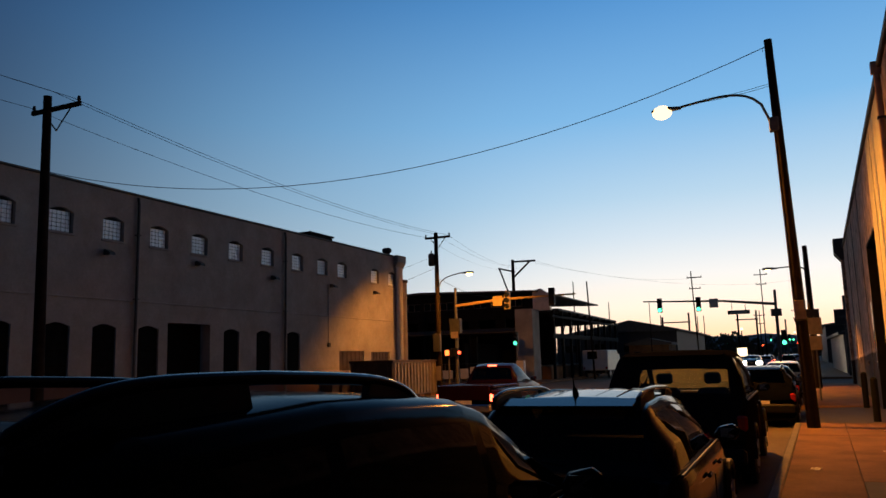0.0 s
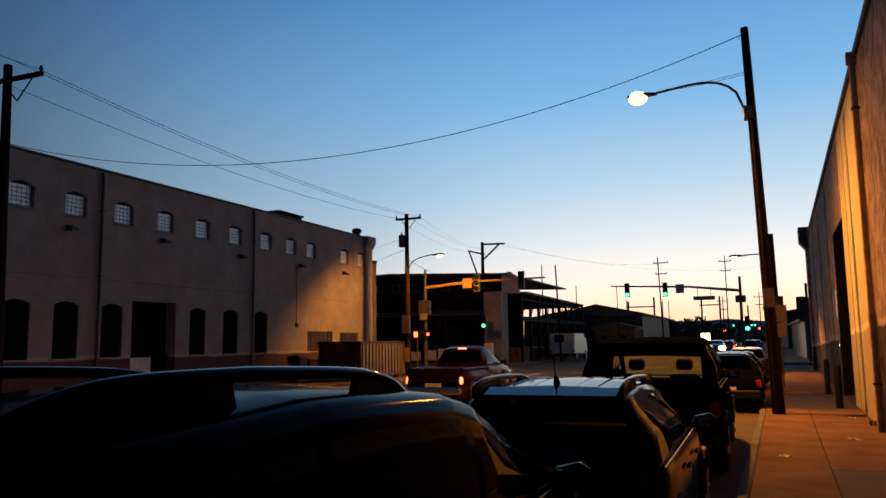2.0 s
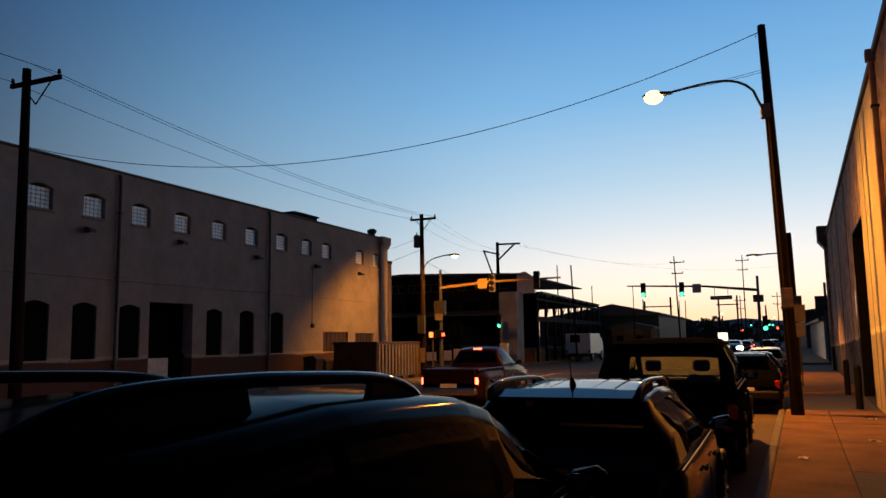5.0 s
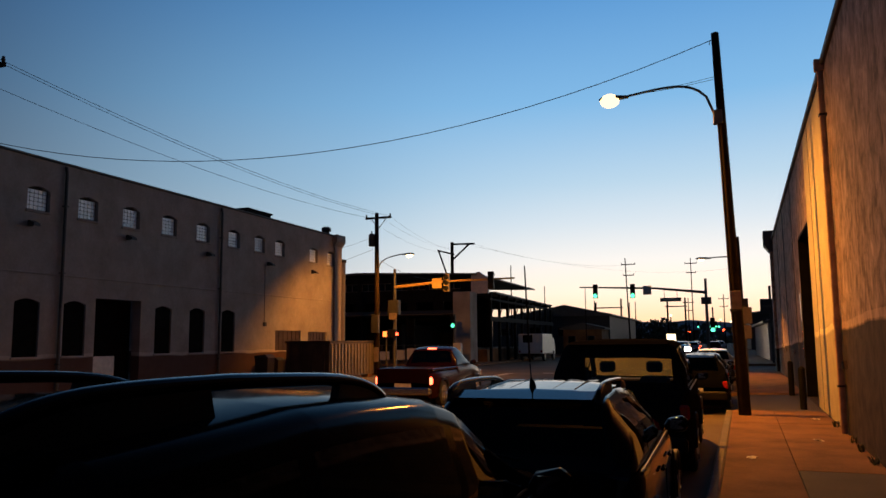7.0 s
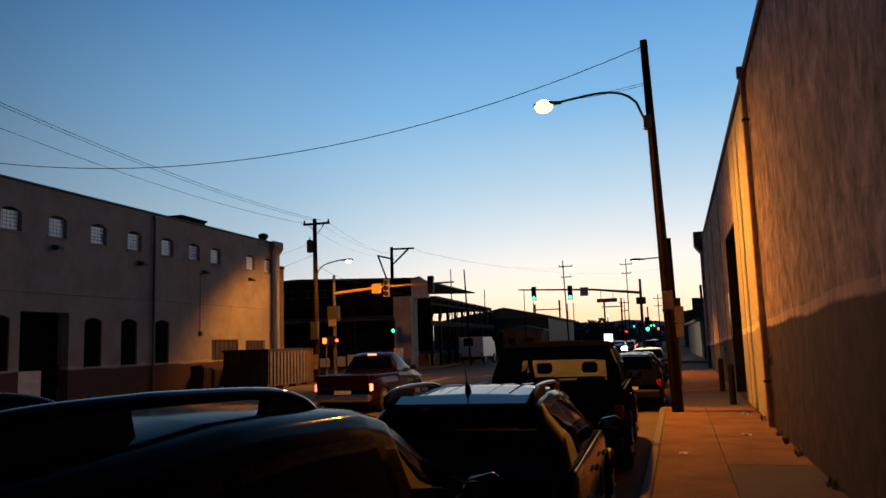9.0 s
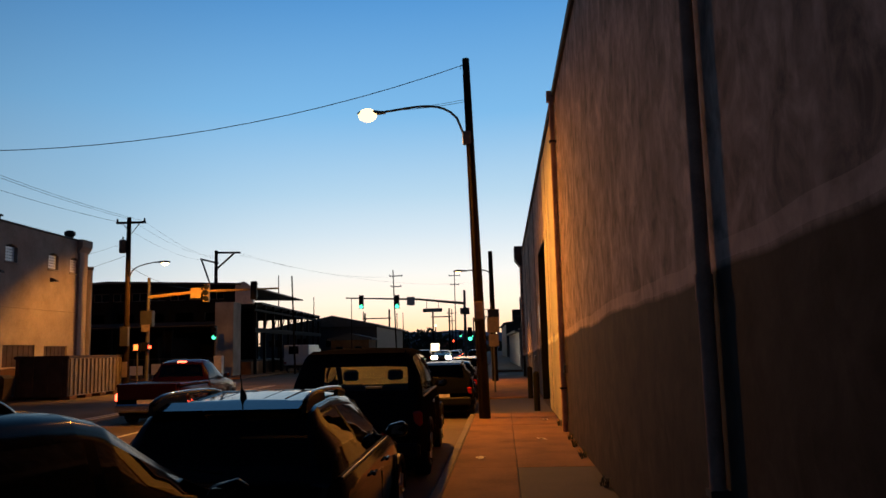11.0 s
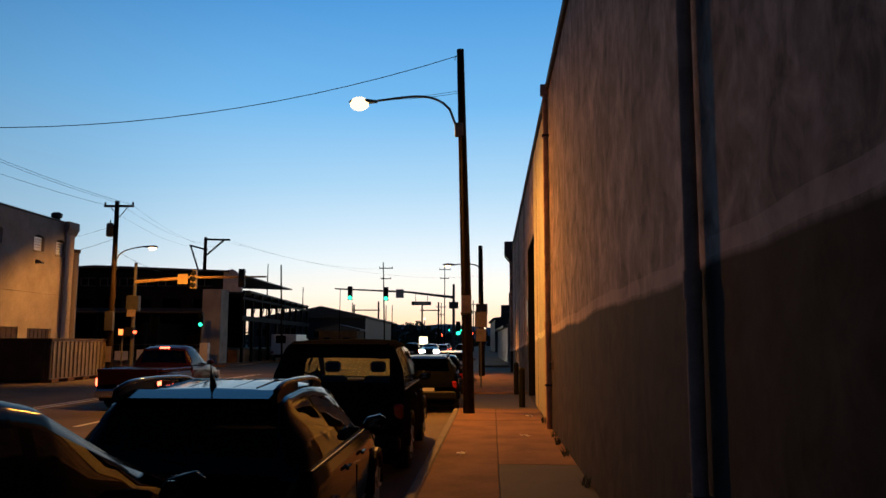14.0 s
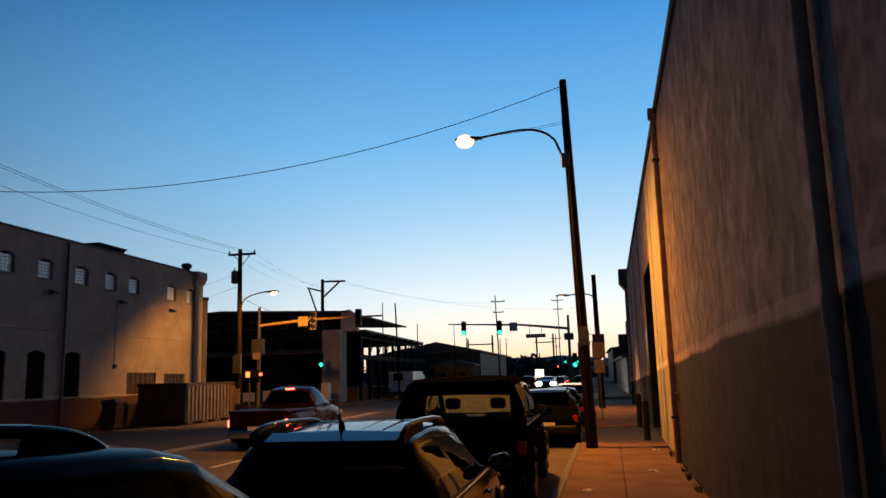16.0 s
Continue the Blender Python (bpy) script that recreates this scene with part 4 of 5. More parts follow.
        part("tail_light", box(s * (hw - 0.11) - 0.075, s * (hw - 0.11) + 0.075, 0.02, 0.16, zt - 0.19, zt + 0.02, 0.03), lit or M["tail"], c, "lit red tail light" if lit else "red tail light lens")
        lens_w, lens_h = (0.24, 0.28) if heads else (0.14, 0.16)
        part("headlight", box(s * (hw - 0.24) - lens_w, s * (hw - 0.24) + lens_w, L - 0.28, L + (0.02 if heads else -0.1), hood - 0.18 - lens_h, hood - 0.18, 0.02), heads or M["head"], c, "lit headlight" if heads else "clear headlight")
        if rails:
            y0, y1, rx = rear1 - 0.08, front1 + (-0.32 if rails == 2 else -0.25), s * (rw - (0.2 if rails == 2 else 0.06))
            up = [(0, -0.05), (0.06, 0.0), (0.14, 0.04), (0.24, 0.056), (0.4, 0.058), (0.5, 0.055), (0.78, 0.032), (0.92, -0.01), (1, -0.08)]
            lift = 1.0 if rails == 2 else 0.55
            base = roof - 0.008 if rails == 2 else roof - 0.02
            top = [(y0 + (y1 - y0) * u, base + z * lift) for u, z in up]
            fine = []
            for k in range(len(top) - 1):
                p0, p1, p2, p3 = top[max(0, k - 1)], top[k], top[k + 1], top[min(len(top) - 1, k + 2)]
                for q in range(4):
                    w = q / 4
                    fine.append(tuple(0.5 * (2 * b + (c2 - a) * w + (2 * a - 5 * b + 4 * c2 - d) * w * w + (3 * b - a - 3 * c2 + d) * w ** 3) for a, b, c2, d in zip(p0, p1, p2, p3)))
            fine.append(top[-1])
            rail = part("roof_rail", tube([(rx, y, z) for y, z in fine], [0.012] + [0.022] * (len(fine) - 2) + [0.012], 8), M["ink"], c, "dark roof rail", smooth=60)
            for ends, push in ((fine[:17], 0.05), (fine[24:], -0.05)):
                low_z = [(y + (push if k == (16 if push > 0 else 0) else 0), roof - 0.12) for k, (y, z) in enumerate(ends)]
                part("rail_foot", prism([(y, z - 0.005) for y, z in ends] + low_z[::-1], rx - 0.016, rx + 0.016, 0), M["trim"], rail)
    part("rear_bumper", box(-hw * 0.93, hw * 0.93, -0.07, 0.14, ground + 0.14, ground + 0.36, 0.04), M["trim"] if not bed else M["chrome"], c)
    part("front_bumper", box(-hw * 0.85, hw * 0.85, L - 0.14, L + 0.05, ground + 0.06, ground + 0.28, 0.04), M["trim"], c)
    part("grille", box(-hw * 0.45, hw * 0.45, L - 0.06, L + 0.02, hood - 0.42, hood - 0.24, 0.015), M["trim"], c)
    part("number_plate", box(-0.26, 0.26, -0.012, 0.0, deck - 0.52, deck - 0.36), M["sign_white"], c)
    part("underbody", box(-hw * 0.8, hw * 0.8, 0.3, L - 0.3, ground - 0.06, ground + 0.1), M["trim"], c)
    part("dashboard", box(-wb + 0.05, wb - 0.05, front0 - 0.5, front0 - 0.15, belt - 0.12, belt + 0.02, 0.03), M["trim"], c)
    for s in (-0.38, 0.38):
        y = front1 - 0.75
        sb = part("seat", box(s - 0.24, s + 0.24, y - 0.1, y + 0.06, belt - 0.35, belt + 0.12, 0.05), M["seat"], c)
        part("headrest", box(s - 0.13, s + 0.13, y - 0.1, y - 0.0, belt + 0.18, belt + 0.36, 0.035), M["seat"], sb)
    if not bed:
        part("spoiler", prism([(rear1 - 0.1, roof - 0.085), (rear1 + 0.12, roof - 0.04), (rear1 + 0.12, roof - 0.1), (rear1 - 0.06, roof - 0.11)], -rw + 0.1, rw - 0.1, 0), paint, c)
        part("rear_wiper", tube([(0.02, rear0 + 0.02, belt + 0.06), (-0.3, rear0 + 0.05, belt + 0.1)], 0.012, 6), M["trim"], c)
        part("tailgate_handle", box(-0.3, 0.3, 0.03, 0.075, deck - 0.3, deck - 0.25, 0.01), M["chrome"], c)
        part("tailgate_seam", box(-hw * 0.8, hw * 0.8, 0.055, 0.07, deck - 0.62, deck - 0.605), M["trim"], c)
    if rails == 1:
        for k in range(-2, 3):
            part("roof_rib", tube([(k * 0.17, rear1 + 0.25, roof - 0.035), (k * 0.17, (rear1 + front1) / 2, roof - 0.004), (k * 0.17, front1 - 0.3, roof - 0.03)], 0.008, 5), paint, c)
    if antenna:
        a = part("antenna_base", tube([(0, rear1 + 0.3, roof - 0.02), (0, rear1 + 0.28, roof + 0.02), (0, rear1 + 0.25, roof + 0.045)], [0.028, 0.02, 0.008], 10), M["trim"], c, smooth=50)
        part("antenna_rod", tube([(0, rear1 + 0.26, roof + 0.03), (0, rear1 + 0.22, roof + 0.16)], [0.006, 0.004], 6), M["trim"], a)
    if bed:
        part("bed_floor", box(-hw + 0.12, hw - 0.12, 0.2, rear0 - 0.05, deck + 0.035, deck + 0.05), M["trim"], c)
        for s in (-1, 1):
            part("bed_rail", box(s * (hw - 0.07) - 0.05, s * (hw - 0.07) + 0.05, 0.1, rear0, deck - 0.02, deck + 0.07, 0.02), paint, c)
        part("tailgate", box(-hw + 0.1, hw - 0.1, 0.0, 0.08, deck - 0.45, deck + 0.07, 0.02), paint, c)
        if lit:
            part("brake_light", box(-0.14, 0.14, rear1 - 0.04, rear1 + 0.02, roof - 0.1, roof - 0.05), lit, c, "lit high brake light")
    return c


car(pose(-1.52, 0.1, 0), "black sport utility car with raised roof rails", "car", M["black_car"], 4.7, 1.8, 1.12, 1.765, 0.3, 0.72, 2.85, 4.0, 1.15, 1.54, edge=0.06, rails=2, wr=0.36)
car(pose(-1.1, 5.1, 0), "small dark crossover with short roof antenna", "car", M["ink"], 4.2, 1.78, 1.02, 1.58, 0.12, 0.38, 2.1, 3.0, 1.0, 1.24, rails=1, antenna=True)
car(pose(-1.12, 10.9, 0), "large black sport utility truck with wide rear window", "truck", M["matt"], 5.2, 2.04, 1.2, 1.93, 0.2, 0.5, 2.9, 3.7, 1.15, 1.62, edge=0.04, wr=0.39, glass_mat=M["clear"], header=0.1)
car(pose(-0.42, 20.8, 0), "dark parked estate car by the kerb", "car", M["black_car"], 4.6, 1.8, 1.02, 1.52, 0.2, 0.5, 2.6, 3.4, 1.0, 1.3, rails=1)
car(pose(-0.3, 27.6, 0), "dark parked saloon farther along the kerb", "car", M["ink"], 4.5, 1.76, 0.95, 1.42, 0.7, 1.2, 2.6, 3.4, 0.95, 1.2)
car(pose(0.0, 34, 0), "grey parked car farther along the kerb", "car", M["silver"], 4.5, 1.78, 1.0, 1.5, 0.4, 0.9, 2.6, 3.4, 1.0, 1.25)
car(pose(-8.5, 20.8, 0), "dark red pickup truck with brake lights lit", "pickup truck", M["red"], 5.3, 1.86, 1.15, 1.75, 2.35, 2.5, 3.3, 4.0, 1.1, 1.35, lit=M["tail_on"], bed=True, rear_top=1.05, wr=0.37, name="pickup_truck")
car(pose(-6.2, 92, 0), "red car waiting far down the street", "car", M["red"], 4.6, 1.85, 1.1, 1.75, 0.3, 0.6, 2.6, 3.4, 1.05, 1.35, lit=M["tail_on"], name="waiting_car")
car(pose(-3.0, 104, 0), "pale car with tail lights lit far off", "car", M["silver"], 4.6, 1.8, 1.05, 1.55, 0.4, 0.9, 2.6, 3.4, 1.0, 1.3, lit=M["tail_on"], name="waiting_car")
car(pose(-3.2, 79.6, 0, 0, 0, 180), "oncoming car with bright headlights", "car", M["ink"], 4.6, 1.85, 1.15, 1.7, 0.3, 0.6, 2.6, 3.4, 1.3, 1.35, heads=M["head_on"], name="waiting_car")
for x, y, m, lit in ((-6.4, 118, "ink", "tail_on"), (-3.3, 128, "silver", "tail_on"), (-6.6, 134, "matt", "tail_on"), (-0.4, 112, "ink", None), (0.3, 124, "silver", None)):
    car(pose(x, y, 0), "far car in the line down the street", "car", M[m], 4.6, 1.82, 1.05, 1.58, 0.4, 0.8, 2.6, 3.4, 1.0, 1.3, lit=M[lit] if lit else None, name="waiting_car")

# ---- dumpster and street clutter on the far side ----
d = thing("dumpster", pose(-19.2, 36.6, 0), "long steel dumpster, dark end and ribbed side", "dumpster")
part("shell", box(-1.25, 1.2, -2.6, 2.6, 0.12, 1.9, 0.03), M["rust"], d)
for k in range(14):
    y = -2.45 + k * 0.37
    part("rib", box(1.2, 1.27, y, y + 0.14, 0.2, 1.84, 0.015), M["ribbed"], d)
part("side_sheet", box(1.198, 1.215, -2.55, 2.55, 0.16, 1.86), M["ribbed"], d)
part("rim", pierced(-2.66, 2.66, -1.3, 1.28, 1.86, 1.98, [(-2.5, 2.5, -1.15, 1.12)]), M["rust"], d, at=Matrix(((0, 0, 1, 0), (0, 1, 0, 0), (1, 0, 0, 0), (0, 0, 0, 1))))
for k in range(4):
    part("end_rib", box(-1.1 + k * 0.66, -1.0 + k * 0.66, -2.66, -2.6, 0.2, 1.8, 0.012), M["rust"], d)
for y in (-2.1, -0.7, 0.7, 2.1):
    part("foot", box(0.7, 1.24, y - 0.3, y + 0.3, 0.0, 0.14, 0.01), M["concrete"], d)
for k, (y, h) in enumerate(((31.7, 1.7), (32.6, 1.5))):
    t = thing("bin", pose(-20.2, y, 0), "dark upright refuse bin by the warehouse", "bin", "warehouse bins")
    part("tub", prism([(-0.3, 0.1), (0.3, 0.1), (0.36, h * 0.7), (-0.36, h * 0.7)], -0.3, 0.3, 1), M["rust"], t)
    part("lid", prism([(-0.38, h * 0.7), (0.38, h * 0.7), (0.2, h * 0.8), (-0.38, h * 0.76)], -0.33, 0.33, 1), M["dark"], t)
    for s in (-0.24, 0.24):
        part("wheel", tube([(s, -0.28, 0.1), (s + 0.05, -0.28, 0.1)], 0.1, 12), M["tyre"], t)

# ---- dark industrial hall across the side street ----
h = thing("industrial_hall", pose(0, 0, 0), "dark open steel industrial hall across the side street", "building")
win = [(-39.5 + 1.62 * k, -38.2 + 1.62 * k, 6.35, 7.05) for k in range(12)]
mid = [(-39.5 + 2.5 * k, -37.9 + 2.5 * k, 4.6, 5.3) for k in range(8)]
low = [(-38.5 + 4.6 * k, -34.7 + 4.6 * k, 0.15, 3.9) for k in range(4)]
swap = Matrix(((0, 1, 0, 0), (1, 0, 0, 0), (0, 0, 1, 0), (0, 0, 0, 1)))
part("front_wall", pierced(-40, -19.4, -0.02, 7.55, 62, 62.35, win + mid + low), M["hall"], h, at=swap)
part("roof", prism([(-41, 7.5), (-30, 8.05), (-18.9, 7.62), (-18.9, 7.5), (-30, 7.85), (-41, 7.38)], 61.6, 84, 1), M["coping"], h)
part("gable_panel", prism([(-19.4, 5.9), (-17.9, 5.9), (-17.9, 7.2), (-18.7, 7.75), (-19.4, 7.6)], 61.9, 62.3, 1), M["sign_white"], h, "pale gable panel")
part("pier", box(-20.3, -18.8, 59.7, 61.6, 0.1, 5.95, 0.03), M["pier"], h, "pale concrete corner pier")
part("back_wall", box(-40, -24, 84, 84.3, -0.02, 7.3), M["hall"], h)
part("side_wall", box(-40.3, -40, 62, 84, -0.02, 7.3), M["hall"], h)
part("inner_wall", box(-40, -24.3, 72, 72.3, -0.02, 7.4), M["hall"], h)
for a, b, z0, z1 in win:
    f = part("window_frame", pierced(a, b, z0, z1, 62.1, 62.2, [(a + 0.05, (a + b) / 2 - 0.025, z0 + 0.05, z1 - 0.05), ((a + b) / 2 + 0.025, b - 0.05, z0 + 0.05, z1 - 0.05)]), M["galv"], h, at=swap)
    part("pane", pierced(a + 0.04, b - 0.04, z0 + 0.04, z1 - 0.04, 62.15, 62.16, []), M["carglass"], f)
for k in range(9):
    x = -39 + 2.35 * k
    part("conduit_run", tube([(x, 61.95, 4.2), (x, 61.95, 6.1), (x + 0.9, 61.95, 6.2)], 0.05, 6), M["hall"], h)
part("awning_beam", box(-40, -20, 60.4, 60.6, 4.0, 4.25, 0.02), M["hall"], h)
part("awning", prism([(60.3, 4.2), (61.98, 4.55), (61.98, 4.45), (60.3, 4.12)], -40, -20, 0), M["coping"], h)
for x in (-38, -33.5, -29, -24.7, -20.4):
    part("awning_post", tube([(x, 60.5, 0.1), (x, 60.5, 4.0)], 0.09, 8), M["hall"], h)
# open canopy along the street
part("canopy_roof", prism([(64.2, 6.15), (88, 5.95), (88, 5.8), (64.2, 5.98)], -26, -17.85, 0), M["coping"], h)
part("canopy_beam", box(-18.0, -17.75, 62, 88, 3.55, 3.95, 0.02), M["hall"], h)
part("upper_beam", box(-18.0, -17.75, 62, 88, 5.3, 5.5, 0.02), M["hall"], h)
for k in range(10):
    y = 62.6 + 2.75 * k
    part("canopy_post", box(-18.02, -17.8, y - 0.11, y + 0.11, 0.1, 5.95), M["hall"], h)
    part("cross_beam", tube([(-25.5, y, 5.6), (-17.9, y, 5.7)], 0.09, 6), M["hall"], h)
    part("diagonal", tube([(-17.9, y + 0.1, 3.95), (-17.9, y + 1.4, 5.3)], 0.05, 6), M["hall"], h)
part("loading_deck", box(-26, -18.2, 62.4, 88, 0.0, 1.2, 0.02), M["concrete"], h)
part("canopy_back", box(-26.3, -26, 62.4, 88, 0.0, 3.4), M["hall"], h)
t = thing("vent_stack", pose(-23.75, 46.6, 0), "slim pale vent stack behind the warehouse corner", "chimney")
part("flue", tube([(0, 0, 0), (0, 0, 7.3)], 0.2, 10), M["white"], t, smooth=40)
part("collar", tube([(0, 0, 7.3), (0, 0, 7.5)], 0.26, 10), M["coping"], t, smooth=40)
for k, (x, w) in enumerate(((-25.6, 1.0), (-24.2, 0.7), (-22.9, 1.3), (-21.2, 0.8), (-27.4, 0.9), (-29.2, 1.1))):
    t = thing("barrier_board", pose(x, 57.6 + 0.3 * (k % 2), 0.15), "pale board standing along the pavement", "barrier", "pavement boards")
    part("panel", box(-w / 2, w / 2, -0.03, 0.03, 0.25, 0.95 + 0.12 * (k % 3), 0.01), M["sign_white"], t)
    for s in (-1, 1):
        part("leg", box(s * (w / 2 - 0.06) - 0.03, s * (w / 2 - 0.06) + 0.03, -0.15, 0.15, 0, 0.3), M["galv"], t)
fence = thing("fence", pose(0, 57.2, 0.15), "thin dark steel fence along the pavement", "fence")
for k in range(16):
    part("post", tube([(-34 + k, 0.9, 0), (-34 + k, 0.9, 1.5)], 0.03, 6), M["dark"], fence)
for z in (0.25, 0.85, 1.45):
    part("rail", tube([(-34, 0.9, z), (-19, 0.9, z)], 0.025, 6), M["dark"], fence)

# ---- farther down the street ----
def shed(x0, x1, y0, y1, eave, ridge, material, label, windows=3):
    b = thing("shed", pose(0, 0, 0), label, "building")
    part("wall", box(x0, x1, y0, y1, 0, eave), material, b)
    xm = (x0 + x1) / 2
    part("roof", prism([(x0 - 0.4, eave - 0.1), (xm, ridge), (x1 + 0.4, eave - 0.1), (x1 + 0.4, eave - 0.3), (x0 - 0.4, eave - 0.3)], y0 - 0.4, y1 + 0.4, 1), M["coping"], b)
    for k in range(windows):
        a = x0 + (x1 - x0) * (k + 0.25) / windows
        w = part("window", box(a, a + (x1 - x0) * 0.4 / windows, y0 - 0.08, y0 - 0.01, eave * 0.45, eave * 0.7, 0.01), M["dark"], b)
        part("pane", box(a + 0.1, a + (x1 - x0) * 0.4 / windows - 0.1, y0 - 0.1, y0 - 0.085, eave * 0.47, eave * 0.68), M["carglass"], w)
    return b


shed(-24, -12.6, 98, 130, 5.2, 6.4, M["dark"], "long dark shed with a low gabled roof")
shed(-17, -12.5, 90, 96, 3.4, 3.9, M["concrete"], "small pale block of offices by the sheds", 2)
shed(-40, -22, 140, 170, 6.0, 7.5, M["dark"], "far dark shed beyond the yard")
shed(4.0, 14, 66, 90, 3.4, 3.7, M["notice"], "low pale building beyond the warehouse")
shed(5.0, 20, 130, 160, 6.0, 7.0, M["dark"], "far dark building on the pavement side")
bb = thing("billboard", pose(3.6, 60, 0.1), "dark signboard on a post seen against the sky", "billboard")
part("post", tube([(0.3, 0.1, 0), (0.3, 0.1, 5.6)], 0.09, 8), M["dark"], bb)
part("board", box(-0.4, 0.5, -0.1, 0.05, 3.6, 4.65, 0.02), M["dark"], bb)
part("name_bar", box(-0.25, 0.35, -0.115, -0.102, 4.05, 4.2), M["coping"], bb)

tr = thing("box_truck", pose(-15.9, 68.5, 0), "pale box truck parked beside the yard", "truck")
part("box_body", box(-1.15, 1.15, 0, 4.2, 0.7, 2.5, 0.06), M["van_white"], tr)
part("cab", prism([(4.25, 0.6), (6.0, 0.6), (6.0, 1.3), (5.5, 2.1), (4.25, 2.2)], -1.05, 1.05, 0), M["van_white"], tr)
part("rear_window", box(-0.7, 0.2, -0.02, 0.0, 1.7, 2.4), M["carglass"], tr)
part("chassis", box(-0.8, 0.8, 0.2, 5.8, 0.45, 0.7), M["trim"], tr)
for s in (-1, 1):
    for y in (1.0, 5.1):
        wheel(tr, s * 1.12, y, 0.45, s)
    part("tail_light", box(s * 1.0 - 0.08, s * 1.0 + 0.08, -0.03, 0.0, 0.8, 1.0), M["tail"], tr)

ls = thing("lit_sign", pose(-5.9, 110, 0), "small bright lit shop sign on a post", "sign")
part("post", tube([(0, 0, 0), (0, 0, 1.55)], 0.08, 8), M["dark"], ls)
part("face", box(-0.6, 0.6, -0.12, 0.12, 1.5, 2.6, 0.03), M["warm_on"], ls)


def far_lamp(x, y, z, material, label):
    t = thing("street_lamp", pose(x, y, 0), label, "street lamp", "far street lamps")
    part("post", tube([(0, 0, 0), (0, 0, z)], 0.09, 6), M["dark"], t)
    bm = bmesh.new()
    bmesh.ops.create_uvsphere(bm, u_segments=8, v_segments=6, radius=0.22, matrix=Matrix.Translation((0, -0.1, z)))
    part("lens", bm, material, t, smooth=60)


for x, y, z in ((-7.5, 140, 6.0), (-9.5, 165, 5.4), (-16, 150, 4.2), (3.6, 150, 4.5), (-2.0, 190, 6.0), (0.8, 200, 6.5), (-20, 120, 4.5), (2.8, 175, 5.5)):
    far_lamp(x, y, z, M["warm_on"], "tiny warm street lamp far down the road")
for x, y, z in ((-1.4, 185, 4.6), (0.4, 185, 4.6), (-12, 170, 4.0)):
    far_lamp(x, y, z, M["green_on"], "tiny green signal far down the road")
for x, y, z in ((-5.5, 170, 3.4), (1.2, 160, 3.6)):
    far_lamp(x, y, z, M["red_on"], "tiny red signal far down the road")


def tree(x, y, h, spread, seed):
    rnd = random.Random(seed)
    t = thing("tree", pose(x, y, 0), "dark leafy tree far down the street", "tree", "far trees")
    part("trunk", tube([(0, 0, 0), (0.1, 0, h * 0.3), (0, 0.1, h * 0.6)], [0.25, 0.18, 0.08], 8), M["bark"], t)
    for k in range(4):
        a = rnd.uniform(0, math.tau)
        part("limb", tube([(0.05, 0, h * 0.35), (spread * 0.3 * math.cos(a), spread * 0.3 * math.sin(a), h * 0.6), (spread * 0.55 * math.cos(a), spread * 0.55 * math.sin(a), h * 0.78)], [0.1, 0.06, 0.03], 6), M["bark"], t)
    bm = bmesh.new()
    for k in range(420):
        a, u, v = rnd.uniform(0, math.tau), rnd.random() ** 0.5, rnd.uniform(-1, 1)
        r = spread * u * math.sqrt(max(0.05, 1 - v * v)) * (0.75 + 0.35 * math.sin(3 * a + seed))
        c = Vector((r * math.cos(a), r * math.sin(a), h * 0.64 + v * h * 0.34))
        n = Vector((rnd.gauss(0, 1), rnd.gauss(0, 1), rnd.gauss(0, 1))).normalized()
        p = n.orthogonal().normalized()
        q = n.cross(p)
        s = rnd.uniform(0.16, 0.38)
        bm.faces.new([bm.verts.new(c + p * s * i + q * s * j * 0.7) for i, j in ((-1, -0.4), (0, -1), (1, 0.2), (0.1, 1))])
    part("crown", bm, M["leaf"], t)


for k, (x, y, hh) in enumerate(((-15, 160, 5.6), (-12.5, 165, 6.0), (-10, 158, 6.2), (-8.3, 168, 5.4), (-17.5, 172, 6.5), (-6.8, 175, 5.0), (-20, 165, 6.0), (9, 140, 6.0), (12, 150, 7.5))):
    tree(x, y, hh, 2.2 + 0.2 * (k % 3), k + 3)

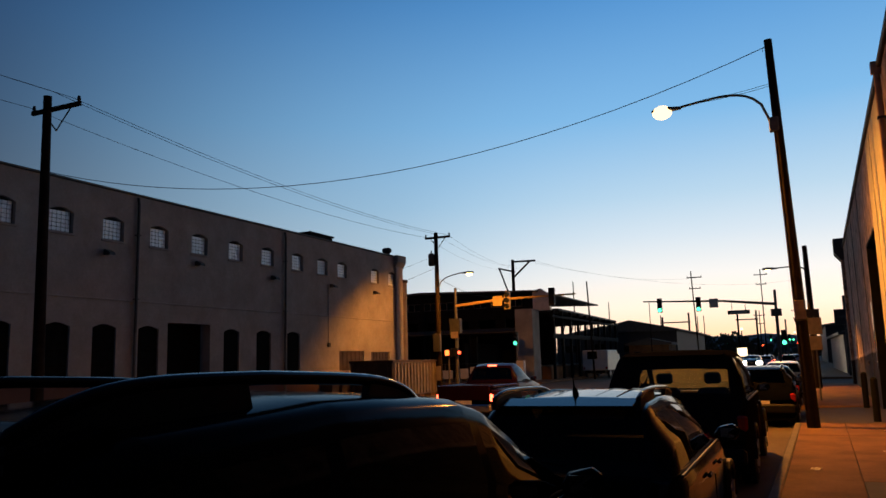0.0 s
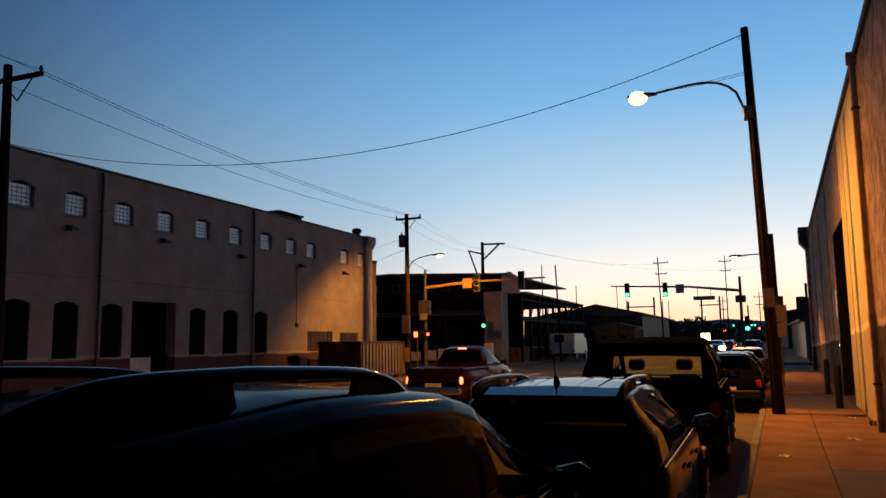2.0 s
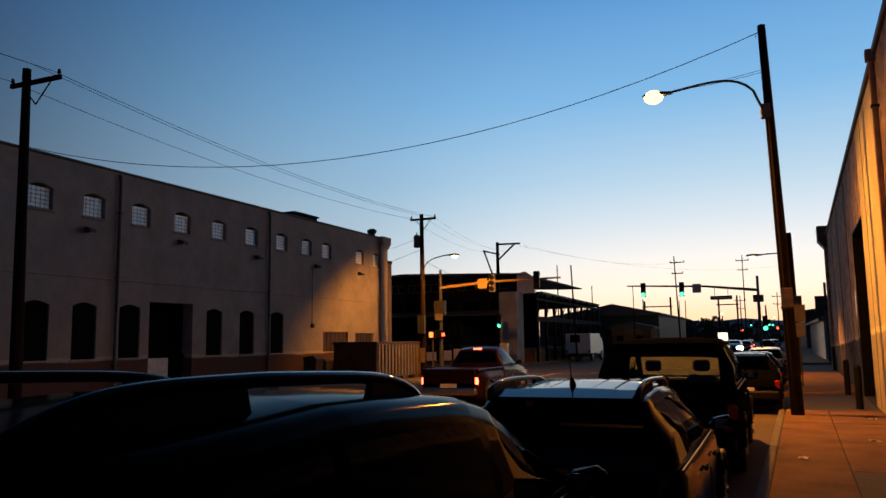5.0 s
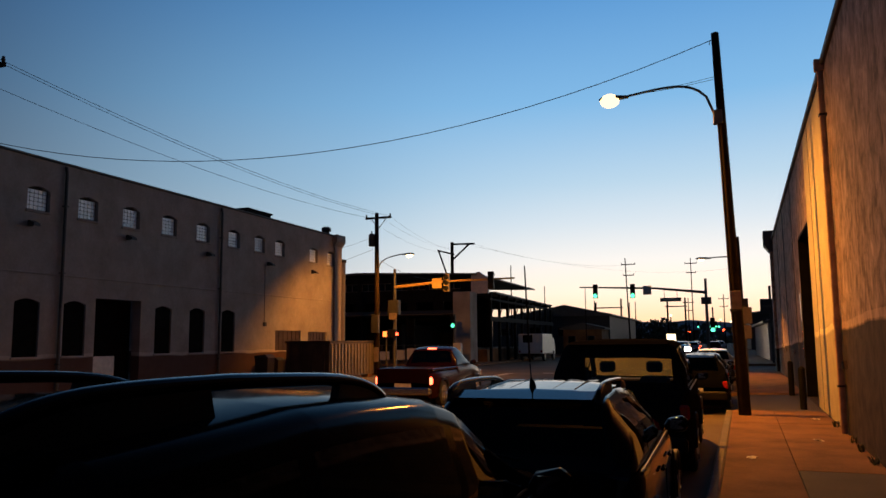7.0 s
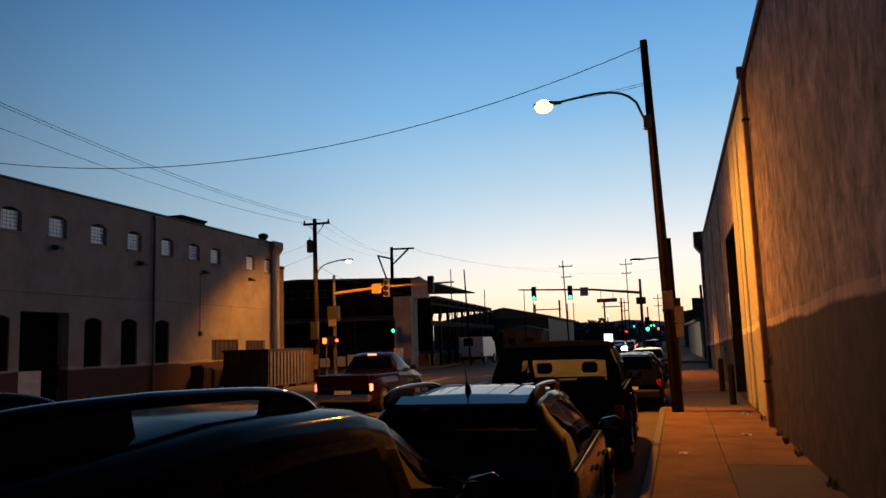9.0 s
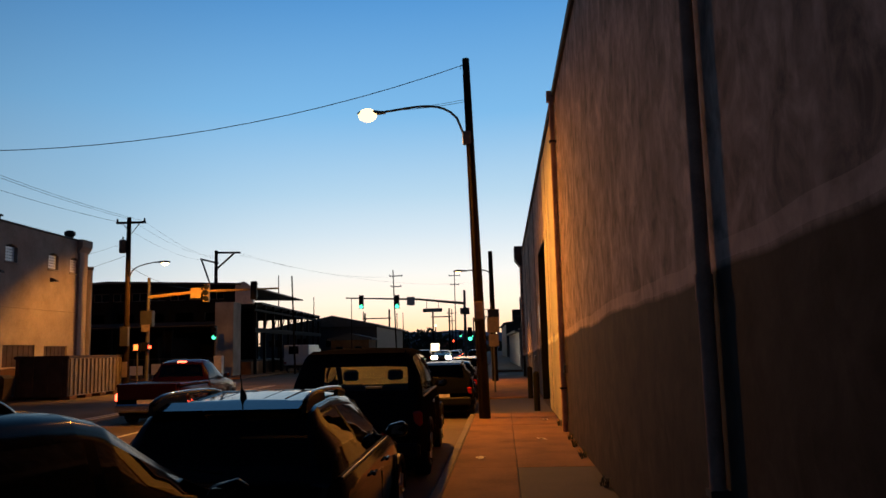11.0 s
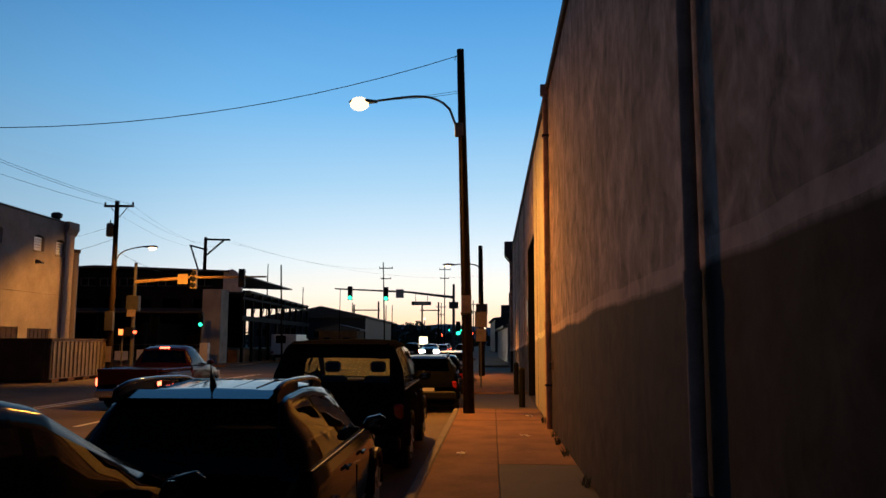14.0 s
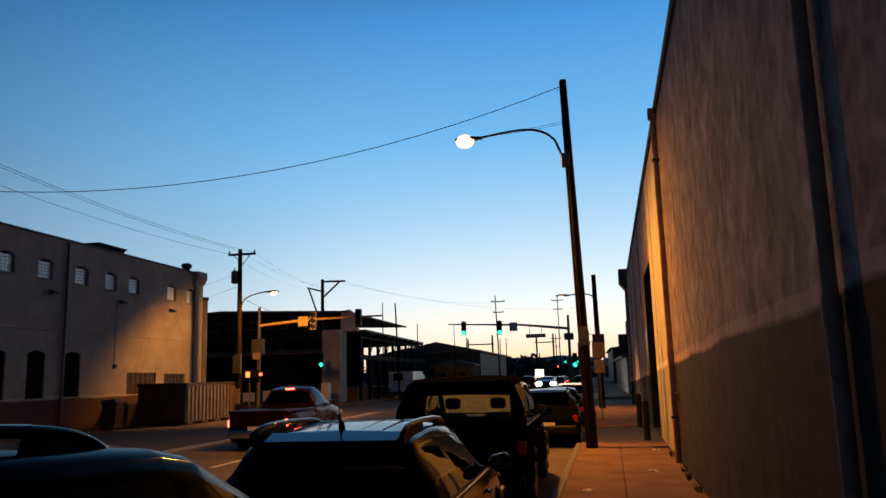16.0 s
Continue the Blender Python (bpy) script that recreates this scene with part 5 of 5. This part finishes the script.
# far woods and hills
bm = bmesh.new()
rnd = random.Random(5)
pts = [(-700 + 28 * k, 15 + 11 * math.sin(k * 0.32) + 7 * math.sin(k * 0.11 + 1) + rnd.uniform(-2, 2)) for k in range(51)]
rows = [[bm.verts.new((x, y, max(0.5, z * s))) for x, z in pts] for y, s in ((820, 0.0), (900, 1.0), (1100, 0.9), (1400, 0.0))]
for a, b in zip(rows, rows[1:]):
    for k in range(50):
        bm.faces.new((a[k], a[k + 1], b[k + 1], b[k]))
tagged(part("backdrop", bm, M["hill"], smooth=60), "low blue hills on the horizon", "hills", kind="structure")
bm = bmesh.new()
for k in range(2600):
    x, y = rnd.uniform(-260, 160), rnd.uniform(300, 420)
    z = abs(rnd.gauss(0, 3.2))
    if z > 7:
        continue
    s = rnd.uniform(0.8, 2.0)
    c = Vector((x, y, z))
    n = Vector((rnd.gauss(0, 1), rnd.gauss(0, 1), rnd.gauss(0, 1))).normalized()
    p = n.orthogonal().normalized() * s
    q = n.cross(p)
    bm.faces.new([bm.verts.new(c + p * i + q * j) for i, j in ((-1, -0.4), (0, -1), (1, 0.2), (0.1, 1))])
tagged(part("far_woods", bm, M["leaf"]), "dark belt of far woods at the horizon", "woods", kind="stuff")

# weeds and litter on the right pavement
for k, (y, n) in enumerate(((12.3, 26), (13.6, 20), (14.7, 16), (9.8, 24), (7.4, 18), (17.2, 12))):
    rnd = random.Random(40 + k)
    t = thing("weed", RIGHT @ pose(1.95, y, 0.15), "small dark weed tuft at the foot of the wall", "weed", "weeds along the wall")
    bm = bmesh.new()
    for q in range(n):
        a, h = rnd.uniform(0, math.tau), rnd.uniform(0.05, 0.15)
        c, o = Vector((rnd.uniform(-0.07, 0.03), rnd.uniform(-0.15, 0.15), 0)), Vector((math.cos(a), math.sin(a), 0))
        side = Vector((-o.y, o.x, 0)) * 0.008
        tip = c + o * h * 0.6 + Vector((0, 0, h))
        bm.faces.new([bm.verts.new(p) for p in (c - side, c + side, c + o * h * 0.3 + Vector((0, 0, h * 0.7)) + side, tip, c + o * h * 0.3 + Vector((0, 0, h * 0.7)) - side)])
    part("leaves", bm, M["leaf"], t)
for x, y, r in ((1.35, 14.6, 20), (0.35, 12.2, 70), (1.75, 18.5, 130)):
    t = thing("litter", RIGHT @ pose(x, y, 0.155, 0, 0, r), "crumpled scrap of paper litter on the pavement", "litter", "pavement litter")
    bm = bmesh.new()
    rnd = random.Random(r)
    g = [[bm.verts.new((0.05 * i + rnd.uniform(-0.01, 0.01), 0.04 * j + rnd.uniform(-0.01, 0.01), rnd.uniform(0.0, 0.035))) for j in range(4)] for i in range(4)]
    for i in range(3):
        for j in range(3):
            bm.faces.new((g[i][j], g[i + 1][j], g[i + 1][j + 1], g[i][j + 1]))
    part("sheet", bm, M["sign_white"], t)
